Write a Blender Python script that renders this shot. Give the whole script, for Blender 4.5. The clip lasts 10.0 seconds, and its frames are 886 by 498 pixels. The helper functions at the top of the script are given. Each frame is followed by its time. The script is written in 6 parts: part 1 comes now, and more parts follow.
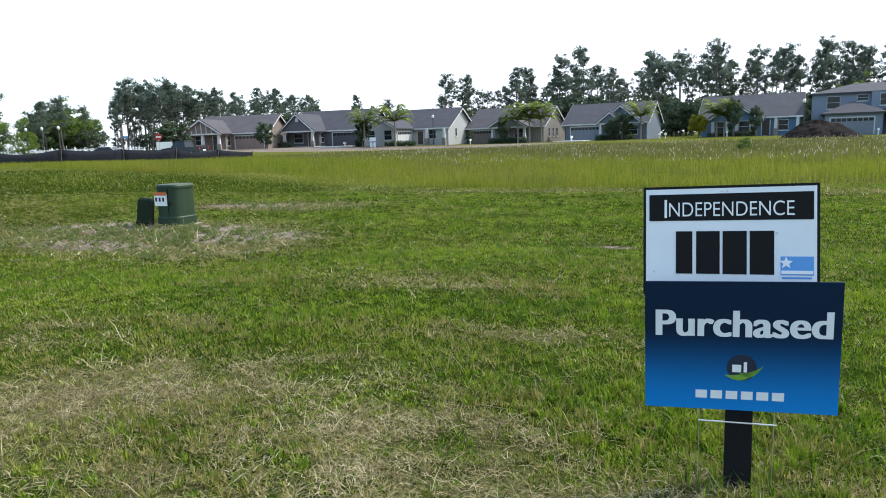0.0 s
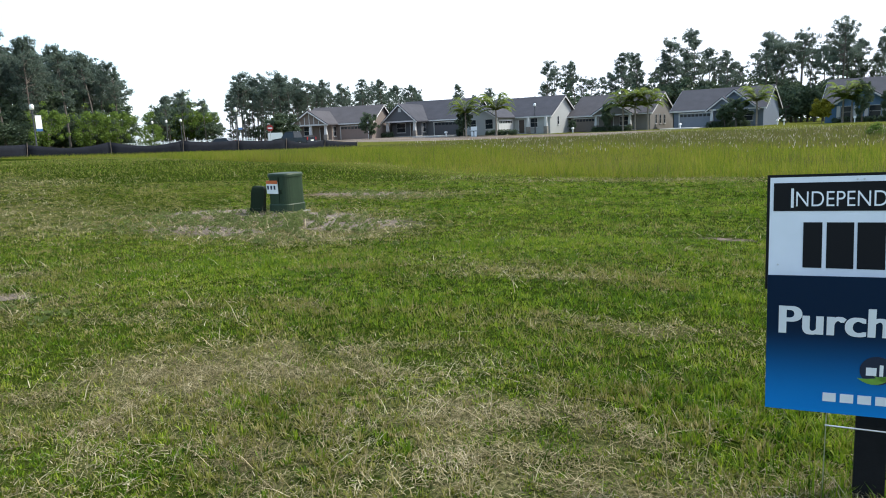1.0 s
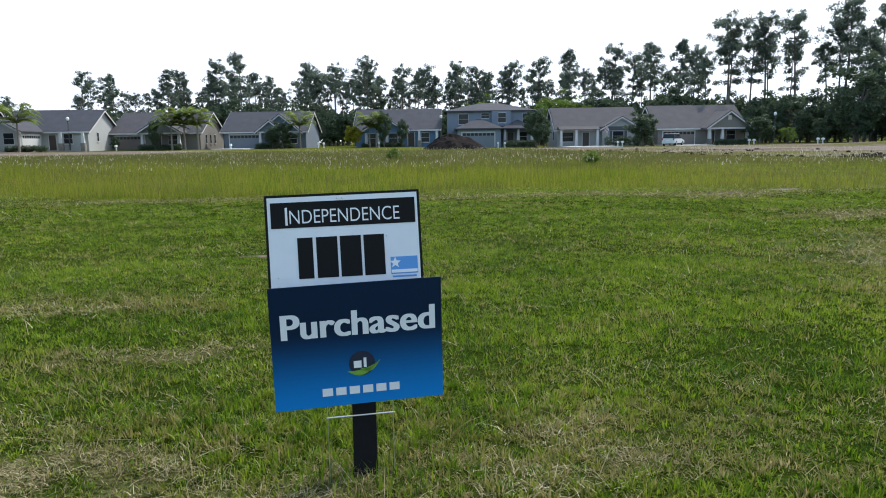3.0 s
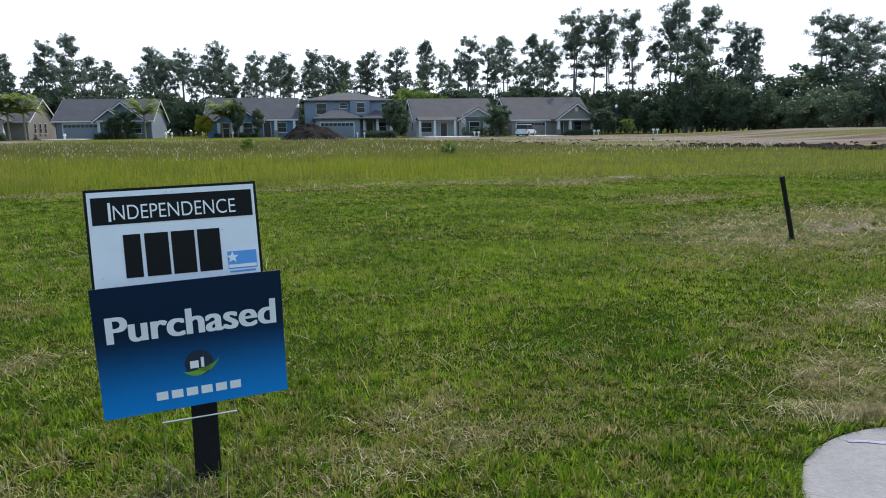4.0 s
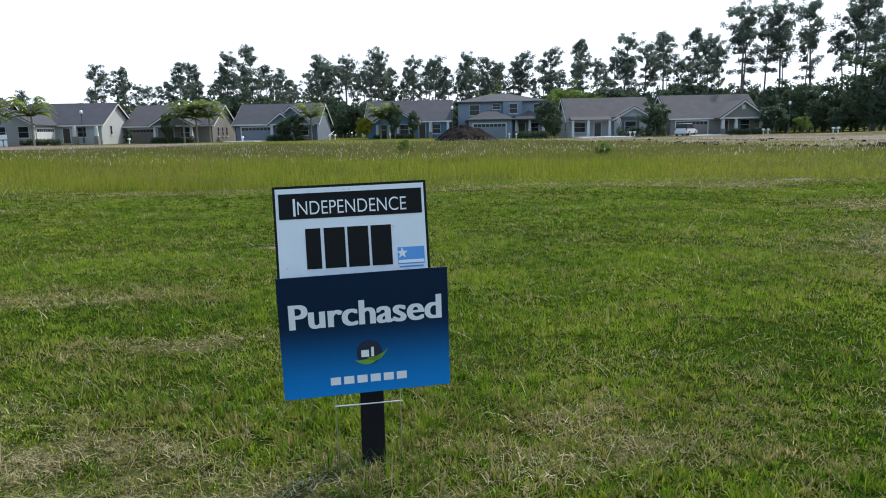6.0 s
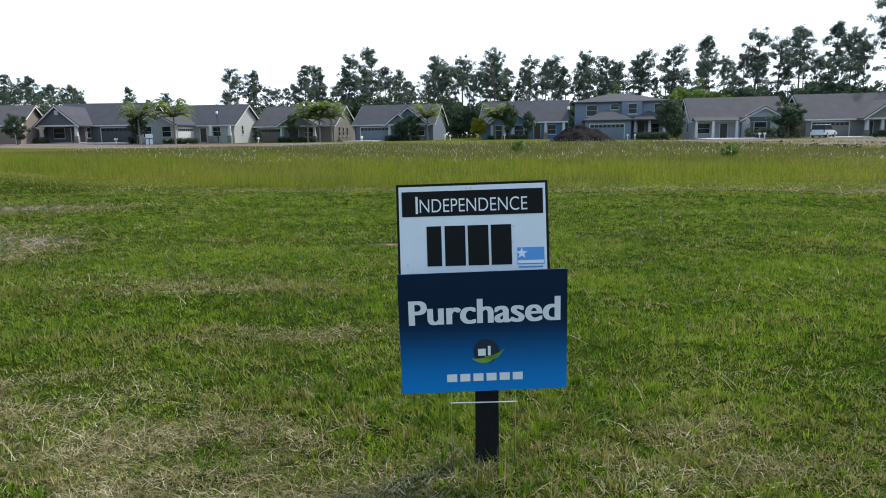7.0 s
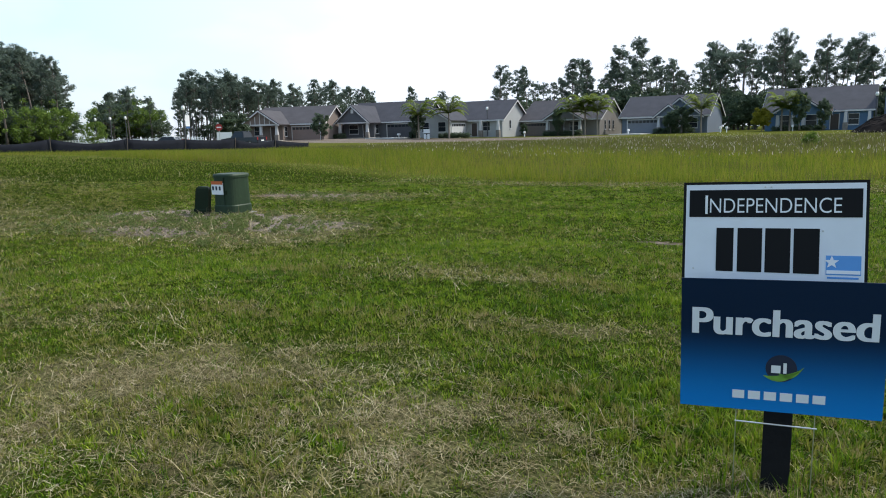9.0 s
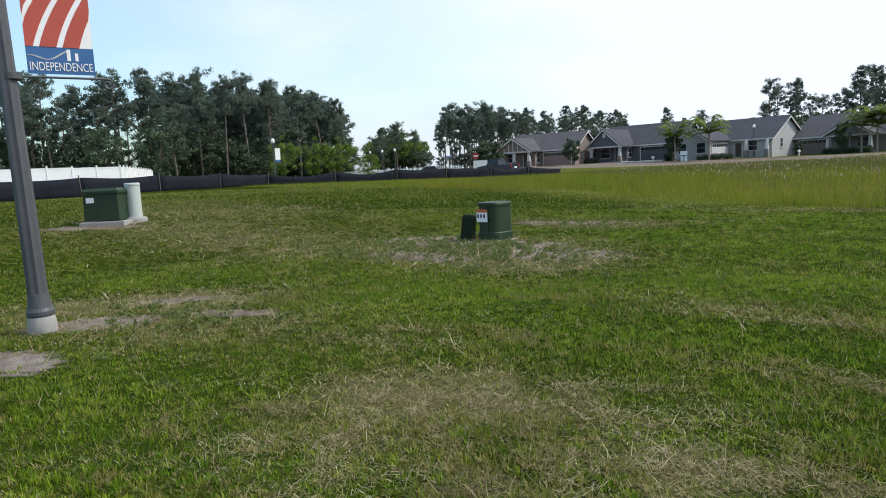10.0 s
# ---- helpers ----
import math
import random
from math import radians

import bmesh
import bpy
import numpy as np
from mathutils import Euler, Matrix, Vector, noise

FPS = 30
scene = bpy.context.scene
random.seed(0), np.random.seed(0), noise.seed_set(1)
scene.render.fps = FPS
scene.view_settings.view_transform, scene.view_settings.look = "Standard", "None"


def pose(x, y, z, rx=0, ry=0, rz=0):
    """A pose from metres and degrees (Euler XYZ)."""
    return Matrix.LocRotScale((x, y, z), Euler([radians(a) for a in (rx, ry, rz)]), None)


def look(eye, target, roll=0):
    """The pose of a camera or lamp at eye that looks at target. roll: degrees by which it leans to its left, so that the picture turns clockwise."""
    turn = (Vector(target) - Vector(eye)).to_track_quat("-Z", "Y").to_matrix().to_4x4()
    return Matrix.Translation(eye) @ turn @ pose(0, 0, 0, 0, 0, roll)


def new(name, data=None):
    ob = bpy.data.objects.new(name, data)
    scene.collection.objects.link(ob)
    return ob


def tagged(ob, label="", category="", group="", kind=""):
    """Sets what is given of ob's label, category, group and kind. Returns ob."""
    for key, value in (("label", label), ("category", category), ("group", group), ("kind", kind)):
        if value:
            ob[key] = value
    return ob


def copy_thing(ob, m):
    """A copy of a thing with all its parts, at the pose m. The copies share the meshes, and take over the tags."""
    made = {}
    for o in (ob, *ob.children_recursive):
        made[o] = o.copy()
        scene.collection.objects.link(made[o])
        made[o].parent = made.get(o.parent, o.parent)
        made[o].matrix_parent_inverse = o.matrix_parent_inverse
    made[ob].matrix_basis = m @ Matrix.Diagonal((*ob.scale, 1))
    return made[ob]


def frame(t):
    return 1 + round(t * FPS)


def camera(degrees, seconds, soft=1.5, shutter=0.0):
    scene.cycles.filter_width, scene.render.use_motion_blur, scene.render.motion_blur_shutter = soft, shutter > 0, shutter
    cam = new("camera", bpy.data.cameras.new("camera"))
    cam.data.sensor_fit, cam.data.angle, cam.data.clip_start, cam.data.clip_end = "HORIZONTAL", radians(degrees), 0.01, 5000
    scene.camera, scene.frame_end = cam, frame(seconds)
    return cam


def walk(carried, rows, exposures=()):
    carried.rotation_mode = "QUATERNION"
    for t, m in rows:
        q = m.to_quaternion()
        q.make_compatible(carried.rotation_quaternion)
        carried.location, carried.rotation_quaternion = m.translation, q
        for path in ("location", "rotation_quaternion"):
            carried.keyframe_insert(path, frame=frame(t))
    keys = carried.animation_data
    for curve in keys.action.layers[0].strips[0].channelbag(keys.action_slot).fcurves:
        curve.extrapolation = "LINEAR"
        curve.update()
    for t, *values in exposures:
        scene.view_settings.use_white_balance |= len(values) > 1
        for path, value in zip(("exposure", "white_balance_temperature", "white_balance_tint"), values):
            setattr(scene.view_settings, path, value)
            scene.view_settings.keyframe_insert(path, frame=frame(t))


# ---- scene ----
cam = camera(65.9, 10.0, soft=1.0)
PATH = [
    (0, (0.691, 0.247, 1.251), (-0.245, 1.987, 0.937), -1.9),
    (0.5, (0.658, 0.240, 1.249), (-0.503, 1.836, 0.924), -2.3),
    (1, (0.660, 0.251, 1.244), (-0.519, 1.832, 0.910), -2.4),
    (1.5, (0.696, 0.281, 1.242), (-0.263, 2.005, 0.912), -1.7),
    (2, (0.748, 0.288, 1.247), (0.099, 2.153, 0.927), -1.2),
    (2.5, (0.802, 0.293, 1.253), (0.469, 2.244, 0.961), -1.0),
    (3, (0.843, 0.296, 1.247), (0.822, 2.271, 0.935), -0.8),
    (3.2, (0.861, 0.302, 1.243), (0.956, 2.272, 0.914), -0.8),
    (4.3, (0.935, 0.268, 1.249), (1.350, 2.194, 0.907), -0.9),
    (4.5, (0.936, 0.272, 1.247), (1.362, 2.197, 0.911), -1.1),
    (5, (0.925, 0.272, 1.247), (1.281, 2.208, 0.892), -0.9),
    (5.5, (0.896, 0.281, 1.243), (1.056, 2.245, 0.904), -1.2),
    (6, (0.862, 0.278, 1.245), (0.807, 2.249, 0.909), -1.1),
    (6.2, (0.853, 0.273, 1.245), (0.726, 2.240, 0.908), -1.0),
    (7.3, (0.826, 0.284, 1.241), (0.420, 2.214, 0.911), -0.9),
    (7.5, (0.827, 0.289, 1.243), (0.462, 2.224, 0.892), -1.1),
    (8, (0.823, 0.299, 1.243), (0.436, 2.231, 0.899), -1.3),
    (8.5, (0.783, 0.273, 1.254), (0.165, 2.149, 0.942), -1.3),
    (9, (0.753, 0.261, 1.251), (-0.313, 1.921, 0.919), -1.5),
    (9.5, (0.689, 0.203, 1.263), (-0.715, 1.609, 1.037), -3.5),
    (10, (0.580, 0.164, 1.306), (-1.013, 1.350, 1.074), -3.1),
]
walk(cam, [(t, look(eye, target, roll)) for t, eye, target, roll in PATH],
     exposures=[(0.0, 0.08), (1.0, -0.04), (2.5, -0.11), (3.0, -0.17), (4.5, -0.20), (6.0, -0.19), (7.5, -0.28), (8.5, -0.36), (9.0, -0.40), (9.5, -0.46), (10.0, -0.50)])

# world, sun
SUN_AZ, SUN_EL = radians(38), radians(47)      # azimuth clockwise from +y
world = bpy.data.worlds.new("sky")
scene.world = world
world.use_nodes = True
wn = world.node_tree.nodes
sky = wn.new("ShaderNodeTexSky")
sky.sky_type, sky.sun_disc = "NISHITA", False
sky.sun_elevation, sky.sun_rotation = SUN_EL, SUN_AZ
sky.air_density, sky.dust_density, sky.ozone_density = 1.0, 2.5, 1.0
# thin bright haze over the blue, thickest towards the sun, with soft cloud patches away from it
wl = world.node_tree.links
sun_from = Vector((math.sin(SUN_AZ) * math.cos(SUN_EL), math.cos(SUN_AZ) * math.cos(SUN_EL), math.sin(SUN_EL)))
way, dot, haze = wn.new("ShaderNodeTexCoord"), wn.new("ShaderNodeVectorMath"), wn.new("ShaderNodeMapRange")
dot.operation = "DOT_PRODUCT"
dot.inputs[1].default_value = sun_from
haze.inputs["From Min"].default_value, haze.inputs["From Max"].default_value = -0.30, 0.36
haze.inputs["To Min"].default_value, haze.inputs["To Max"].default_value = 0.0, 1.0
wl.new(way.outputs["Generated"], dot.inputs[0]), wl.new(dot.outputs["Value"], haze.inputs["Value"])
cloud, soft_cloud, thick = wn.new("ShaderNodeTexNoise"), wn.new("ShaderNodeMapRange"), wn.new("ShaderNodeMath")
squash = wn.new("ShaderNodeMapping")
squash.inputs["Scale"].default_value = (1.0, 1.0, 3.0)
cloud.inputs["Scale"].default_value, cloud.inputs["Detail"].default_value = 3.2, 5
soft_cloud.inputs["From Min"].default_value, soft_cloud.inputs["From Max"].default_value, soft_cloud.inputs["To Max"].default_value = 0.45, 0.7, 0.35
wl.new(way.outputs["Generated"], squash.inputs["Vector"]), wl.new(squash.outputs[0], cloud.inputs["Vector"]), wl.new(cloud.outputs["Fac"], soft_cloud.inputs["Value"])
thick.use_clamp = True
wl.new(haze.outputs[0], thick.inputs[0]), wl.new(soft_cloud.outputs[0], thick.inputs[1])
# the haze thins out overhead
up_, thin_, low = wn.new("ShaderNodeSeparateXYZ"), wn.new("ShaderNodeMapRange"), wn.new("ShaderNodeMath")
wl.new(way.outputs["Generated"], up_.inputs[0]), wl.new(up_.outputs[2], thin_.inputs["Value"])
thin_.inputs["From Min"].default_value, thin_.inputs["From Max"].default_value = 0.28, 0.75
thin_.inputs["To Min"].default_value, thin_.inputs["To Max"].default_value = 1.0, 0.22
low.operation = "MULTIPLY"
wl.new(thick.outputs[0], low.inputs[0]), wl.new(thin_.outputs[0], low.inputs[1])
veil = wn.new("ShaderNodeMix")
veil.data_type = "RGBA"
veil.inputs["B"].default_value = (9.2, 10.0, 11.4, 1)
wl.new(low.outputs[0], veil.inputs["Factor"])
clear = wn.new("ShaderNodeVectorMath")
clear.operation = "MULTIPLY"
clear.inputs[1].default_value = (1.95, 2.35, 2.35)
wl.new(sky.outputs[0], clear.inputs[0]), wl.new(clear.outputs[0], veil.inputs["A"])
wl.new(veil.outputs["Result"], wn["Background"].inputs[0])
wn["Background"].inputs[1].default_value = 0.15
sun = new("sun", bpy.data.lights.new("sun", "SUN"))
sun.data.energy, sun.data.angle, sun.data.color = 4.6, radians(0.6), (1.0, 0.94, 0.85)
sun.matrix_world = look(sun_from * 50, (0, 0, 0))


# ---- materials ----
def shader(name, base, rough=0.7, metal=0.0, vary=0.15, grain=8.0, stain=0.7, bump=0.0, bump_scale=60.0, spec=0.5, tint=None):
    """Base colour varied by a fine grain and a broad stain, with a fine relief."""
    m = bpy.data.materials.new(name)
    m.use_nodes = True
    n, l = m.node_tree.nodes, m.node_tree.links
    b = n["Principled BSDF"]
    b.inputs["Roughness"].default_value, b.inputs["Metallic"].default_value = rough, metal
    b.inputs["Specular IOR Level"].default_value = spec
    tc = n.new("ShaderNodeTexCoord")
    fine, broad = n.new("ShaderNodeTexNoise"), n.new("ShaderNodeTexNoise")
    fine.inputs["Scale"].default_value, fine.inputs["Detail"].default_value = grain, 4
    broad.inputs["Scale"].default_value, broad.inputs["Detail"].default_value = stain, 3
    l.new(tc.outputs["Object"], fine.inputs["Vector"]), l.new(tc.outputs["Object"], broad.inputs["Vector"])
    add = n.new("ShaderNodeMath")
    l.new(fine.outputs["Fac"], add.inputs[0]), l.new(broad.outputs["Fac"], add.inputs[1])
    ramp = n.new("ShaderNodeMapRange")
    ramp.inputs["From Min"].default_value, ramp.inputs["From Max"].default_value = 0.6, 1.4
    l.new(add.outputs[0], ramp.inputs["Value"])
    mix = n.new("ShaderNodeMix")
    mix.data_type = "RGBA"
    lo = tint if tint else tuple(c * (1 - vary) for c in base)
    mix.inputs["A"].default_value, mix.inputs["B"].default_value = (*lo, 1), (*(min(1, c * (1 + vary)) for c in base), 1)
    l.new(ramp.outputs[0], mix.inputs["Factor"])
    l.new(mix.outputs["Result"], b.inputs["Base Color"])
    if bump:
        bm_, tex = n.new("ShaderNodeBump"), n.new("ShaderNodeTexNoise")
        tex.inputs["Scale"].default_value, tex.inputs["Detail"].default_value = bump_scale, 3
        l.new(tc.outputs["Object"], tex.inputs["Vector"])
        bm_.inputs["Strength"].default_value, bm_.inputs["Distance"].default_value = bump, 0.01
        l.new(tex.outputs["Fac"], bm_.inputs["Height"]), l.new(bm_.outputs[0], b.inputs["Normal"])
    return m


def leafy(name, colours, through_light=0.45, patch=0.6, rough=0.55, gloss=0.08, single=0.6, swing=(0.0, 0.44)):
    """Blades and leaves: a colour per piece, broad patches, and light that passes through."""
    m = bpy.data.materials.new(name)
    m.use_nodes = True
    n, l = m.node_tree.nodes, m.node_tree.links
    b, out = n["Principled BSDF"], n["Material Output"]
    geo, tc, noi = n.new("ShaderNodeNewGeometry"), n.new("ShaderNodeTexCoord"), n.new("ShaderNodeTexNoise")
    noi.inputs["Scale"].default_value, noi.inputs["Detail"].default_value = patch, 3
    l.new(tc.outputs["Object"], noi.inputs["Vector"])
    add = n.new("ShaderNodeMath")
    add.operation = "MULTIPLY_ADD"
    add.inputs[1].default_value = single
    l.new(geo.outputs["Random Per Island"], add.inputs[0])
    sub = n.new("ShaderNodeMapRange")
    sub.inputs["From Min"].default_value, sub.inputs["From Max"].default_value = 0.36, 0.64
    sub.inputs["To Min"].default_value, sub.inputs["To Max"].default_value = swing
    small, both = n.new("ShaderNodeTexNoise"), n.new("ShaderNodeMath")
    small.inputs["Scale"].default_value, small.inputs["Detail"].default_value = patch * 9, 2
    l.new(tc.outputs["Object"], small.inputs["Vector"])
    both.operation = "MULTIPLY_ADD"
    both.inputs[1].default_value = 0.5
    half = n.new("ShaderNodeMath")
    half.operation = "MULTIPLY"
    half.inputs[1].default_value = 0.5
    l.new(noi.outputs["Fac"], half.inputs[0])
    l.new(small.outputs["Fac"], both.inputs[0]), l.new(half.outputs[0], both.inputs[2])
    l.new(both.outputs[0], sub.inputs["Value"]), l.new(sub.outputs[0], add.inputs[2])
    ramp = n.new("ShaderNodeValToRGB")
    els = ramp.color_ramp.elements
    while len(els) < len(colours):
        els.new(0.5)
    for i, c in enumerate(colours):
        els[i].position, els[i].color = i / (len(colours) - 1), (*c, 1)
    l.new(add.outputs[0], ramp.inputs[0])
    l.new(ramp.outputs[0], b.inputs["Base Color"])
    b.inputs["Roughness"].default_value, b.inputs["Specular IOR Level"].default_value = rough, gloss
    tr, mix = n.new("ShaderNodeBsdfTranslucent"), n.new("ShaderNodeMixShader")
    l.new(ramp.outputs[0], tr.inputs[0])
    mix.inputs[0].default_value = through_light
    l.new(b.outputs[0], mix.inputs[1]), l.new(tr.outputs[0], mix.inputs[2]), l.new(mix.outputs[0], out.inputs[0])
    return m


def ground_material():
    """Turf soil, dry thatch and pale sand, mixed by the cover attribute and broken up by noise."""
    m = bpy.data.materials.new("turf_and_sand")
    m.use_nodes = True
    n, l = m.node_tree.nodes, m.node_tree.links
    b = n["Principled BSDF"]
    b.inputs["Roughness"].default_value, b.inputs["Specular IOR Level"].default_value = 0.95, 0.0
    tc, att = n.new("ShaderNodeTexCoord"), n.new("ShaderNodeAttribute")
    att.attribute_name = "cover"
    sep = n.new("ShaderNodeSeparateColor")
    l.new(att.outputs["Color"], sep.inputs[0])

    def noise_at(scale, detail=4):
        t = n.new("ShaderNodeTexNoise")
        t.inputs["Scale"].default_value, t.inputs["Detail"].default_value = scale, detail
        l.new(tc.outputs["Object"], t.inputs["Vector"])
        return t.outputs["Fac"]

    def blend(fac, a, c):
        x = n.new("ShaderNodeMix")
        x.data_type = "RGBA"
        for sock, v in (("A", a), ("B", c)):
            if isinstance(v, tuple):
                x.inputs[sock].default_value = (*v, 1)
            else:
                l.new(v, x.inputs[sock])
        l.new(fac, x.inputs["Factor"])
        return x.outputs["Result"]

    def rough_edge(fac, noisy, width=0.3):
        a = n.new("ShaderNodeMath")
        a.operation = "ADD"
        l.new(fac, a.inputs[0]), l.new(noisy, a.inputs[1])
        r = n.new("ShaderNodeMapRange")
        r.inputs["From Min"].default_value, r.inputs["From Max"].default_value = 1.0 - width / 2, 1.0 + width / 2
        l.new(a.outputs[0], r.inputs["Value"])
        return r.outputs[0]

    def sharpen(fac, lo, hi):
        r = n.new("ShaderNodeMapRange")
        r.inputs["From Min"].default_value, r.inputs["From Max"].default_value = lo, hi
        l.new(fac, r.inputs["Value"])
        return r.outputs[0]

    fine, mid, broad = noise_at(45, 5), noise_at(6, 4), noise_at(0.35, 3)
    turf = blend(sharpen(fine, 0.35, 0.65), (0.010, 0.018, 0.003), (0.032, 0.052, 0.006))
    turf = blend(sharpen(broad, 0.45, 0.9), turf, (0.052, 0.066, 0.011))
    thatch = blend(sharpen(fine, 0.35, 0.65), (0.036, 0.038, 0.014), (0.155, 0.145, 0.066))
    sand = blend(sharpen(mid, 0.3, 0.7), (0.13, 0.103, 0.092), (0.26, 0.222, 0.205))
    sand = blend(sharpen(fine, 0.45, 0.75), sand, (0.22, 0.185, 0.165))
    drag, graded = n.new("ShaderNodeMapping"), n.new("ShaderNodeTexNoise")
    drag.inputs["Scale"].default_value, drag.inputs["Rotation"].default_value = (0.07, 0.55, 1.0), (0, 0, radians(-12))
    graded.inputs["Scale"].default_value, graded.inputs["Detail"].default_value = 1.0, 4
    l.new(tc.outputs["Object"], drag.inputs["Vector"]), l.new(drag.outputs[0], graded.inputs["Vector"])
    sand = blend(sharpen(graded.outputs["Fac"], 0.46, 0.6), sand, (0.115, 0.085, 0.066))
    tall = blend(sharpen(mid, 0.3, 0.7), (0.06, 0.075, 0.014), (0.12, 0.12, 0.028))
    col = blend(sep.outputs[2], turf, tall)
    col = blend(rough_edge(sep.outputs[1], mid), col, thatch)
    col = blend(rough_edge(sep.outputs[0], noise_at(11, 6)), col, sand)
    l.new(col, b.inputs["Base Color"])
    bu = n.new("ShaderNodeBump")
    bu.inputs["Strength"].default_value, bu.inputs["Distance"].default_value = 0.7, 0.03
    l.new(fine, bu.inputs["Height"]), l.new(bu.outputs[0], b.inputs["Normal"])
    return m


def print_material(name, top, bottom, z0, z1, rough=0.3, lo_at=0.0):
    """A printed panel whose ink runs from one colour at its top to another at its foot."""
    m = shader(name, top, rough, vary=0.03, spec=0.25)
    n, l = m.node_tree.nodes, m.node_tree.links
    tc, sep, r, mix = n.new("ShaderNodeTexCoord"), n.new("ShaderNodeSeparateXYZ"), n.new("ShaderNodeMapRange"), n.new("ShaderNodeMix")
    mix.data_type = "RGBA"
    l.new(tc.outputs["Object"], sep.inputs[0]), l.new(sep.outputs[2], r.inputs["Value"])
    r.inputs["From Min"].default_value, r.inputs["From Max"].default_value = z0, z1
    r.interpolation_type = "SMOOTHSTEP"
    mix.inputs["A"].default_value, mix.inputs["B"].default_value = (*bottom, 1), (*top, 1)
    l.new(r.outputs[0], mix.inputs["Factor"])
    l.new(mix.outputs["Result"], n["Principled BSDF"].inputs["Base Color"])
    return m


def shingles(name, base):
    """Asphalt shingles in faint courses."""
    return shader(name, base, 0.9, vary=0.22, grain=14.0, stain=0.8, bump=0.5, bump_scale=9.0, spec=0.2)


M_GROUND = ground_material()
M_BLADE = leafy("grass_blade", [(0.015, 0.046, 0.003), (0.050, 0.112, 0.006), (0.118, 0.206, 0.010), (0.220, 0.305, 0.018), (0.36, 0.38, 0.06)], 0.42, 0.9, 0.45, 0.14, 0.58, (-0.04, 0.52))
M_OLIVE = leafy("fading_grass_blade", [(0.034, 0.052, 0.007), (0.105, 0.132, 0.016), (0.205, 0.225, 0.032), (0.27, 0.235, 0.085), (0.42, 0.35, 0.17)], 0.45, 1.6, 0.6, 0.15, 0.6, (-0.1, 0.58))
M_STRAW = leafy("dry_grass", [(0.055, 0.043, 0.020), (0.180, 0.146, 0.074), (0.38, 0.32, 0.185), (0.74, 0.66, 0.46)], 0.3, 1.2, 0.8)
M_TALL = leafy("tall_grass_blade", [(0.062, 0.110, 0.012), (0.112, 0.172, 0.016), (0.190, 0.232, 0.022), (0.265, 0.250, 0.042), (0.215, 0.17, 0.06)], 0.5, 0.12, 0.75)
M_RANK = leafy("rank_grass_blade", [(0.060, 0.075, 0.020), (0.105, 0.115, 0.034), (0.155, 0.145, 0.055), (0.20, 0.165, 0.085)], 0.45, 0.2, 0.8)
M_SEED = leafy("seed_head", [(0.28, 0.24, 0.18), (0.58, 0.54, 0.47)], 0.5, 0.5)
# needles paler and bluer than real foliage: distance haze put into the colour
M_PINE = leafy("hazy_pine_needles", [(0.068, 0.100, 0.084), (0.116, 0.156, 0.122), (0.170, 0.214, 0.158)], 0.5, 0.25, 0.6, 0.3)
M_OAK = leafy("broad_leaves", [(0.044, 0.070, 0.046), (0.078, 0.112, 0.068), (0.118, 0.162, 0.080)], 0.36, 0.35, 0.6, 0.25)
M_LIGHTLEAF = leafy("pale_leaves", [(0.08, 0.13, 0.03), (0.13, 0.20, 0.04), (0.20, 0.26, 0.06)], 0.4, 0.5)
M_YELLOWLEAF = leafy("yellowing_leaves", [(0.16, 0.17, 0.02), (0.26, 0.25, 0.03), (0.38, 0.33, 0.05)], 0.45, 0.7)
M_WEED = leafy("weed_leaves", [(0.09, 0.13, 0.035), (0.14, 0.18, 0.055), (0.22, 0.22, 0.10)], 0.4, 1.5, 0.8)
M_PALM = leafy("palm_leaves", [(0.09, 0.14, 0.02), (0.17, 0.23, 0.03), (0.28, 0.32, 0.06)], 0.5, 0.8, 0.45, 0.5)
M_BARK = shader("pine_bark", (0.125, 0.105, 0.09), 0.95, vary=0.4, grain=3, stain=0.5, bump=0.6, bump_scale=8)
M_GREY_BARK = shader("palm_bark", (0.22, 0.19, 0.16), 0.95, vary=0.25, grain=5)
M_GREENBOX = shader("green_enamel", (0.022, 0.042, 0.022), 0.5, vary=0.2, grain=20, stain=1.5, bump=0.05, spec=0.25)
M_GREENDARK = shader("dark_green_plastic", (0.011, 0.021, 0.010), 0.6, vary=0.2, grain=20, spec=0.15)
M_CONCRETE = shader("concrete", (0.29, 0.28, 0.27), 0.9, vary=0.14, grain=30, stain=1.6, bump=0.25, bump_scale=90)
M_PALE_SLAB = shader("pale_concrete", (0.50, 0.49, 0.48), 0.9, vary=0.1, grain=30, stain=1.6, bump=0.2, bump_scale=90)
M_BLACKWOOD = shader("black_painted_wood", (0.010, 0.010, 0.011), 0.7, vary=0.25, grain=25, bump=0.2, spec=0.12)
M_BLACK = shader("black_ink", (0.010, 0.010, 0.011), 0.6, vary=0.05, spec=0.12)
M_WHITE = shader("white_plastic", (0.74, 0.76, 0.80), 0.4, vary=0.04, grain=12, stain=3)
M_WHITEINK = shader("white_ink", (0.80, 0.81, 0.83), 0.45, vary=0.03)
M_SILVER = shader("silver_ink", (0.74, 0.76, 0.80), 0.45, vary=0.05)
M_STARBLUE = shader("sky_blue_ink", (0.09, 0.30, 0.66), 0.45, vary=0.05)
M_NAVY = shader("navy_ink", (0.012, 0.02, 0.05), 0.45, vary=0.05)
M_LEAFINK = shader("green_ink", (0.16, 0.34, 0.05), 0.45, vary=0.2, grain=40)
M_WIRE = shader("galvanised_wire", (0.6, 0.6, 0.58), 0.35, 0.9, vary=0.1)
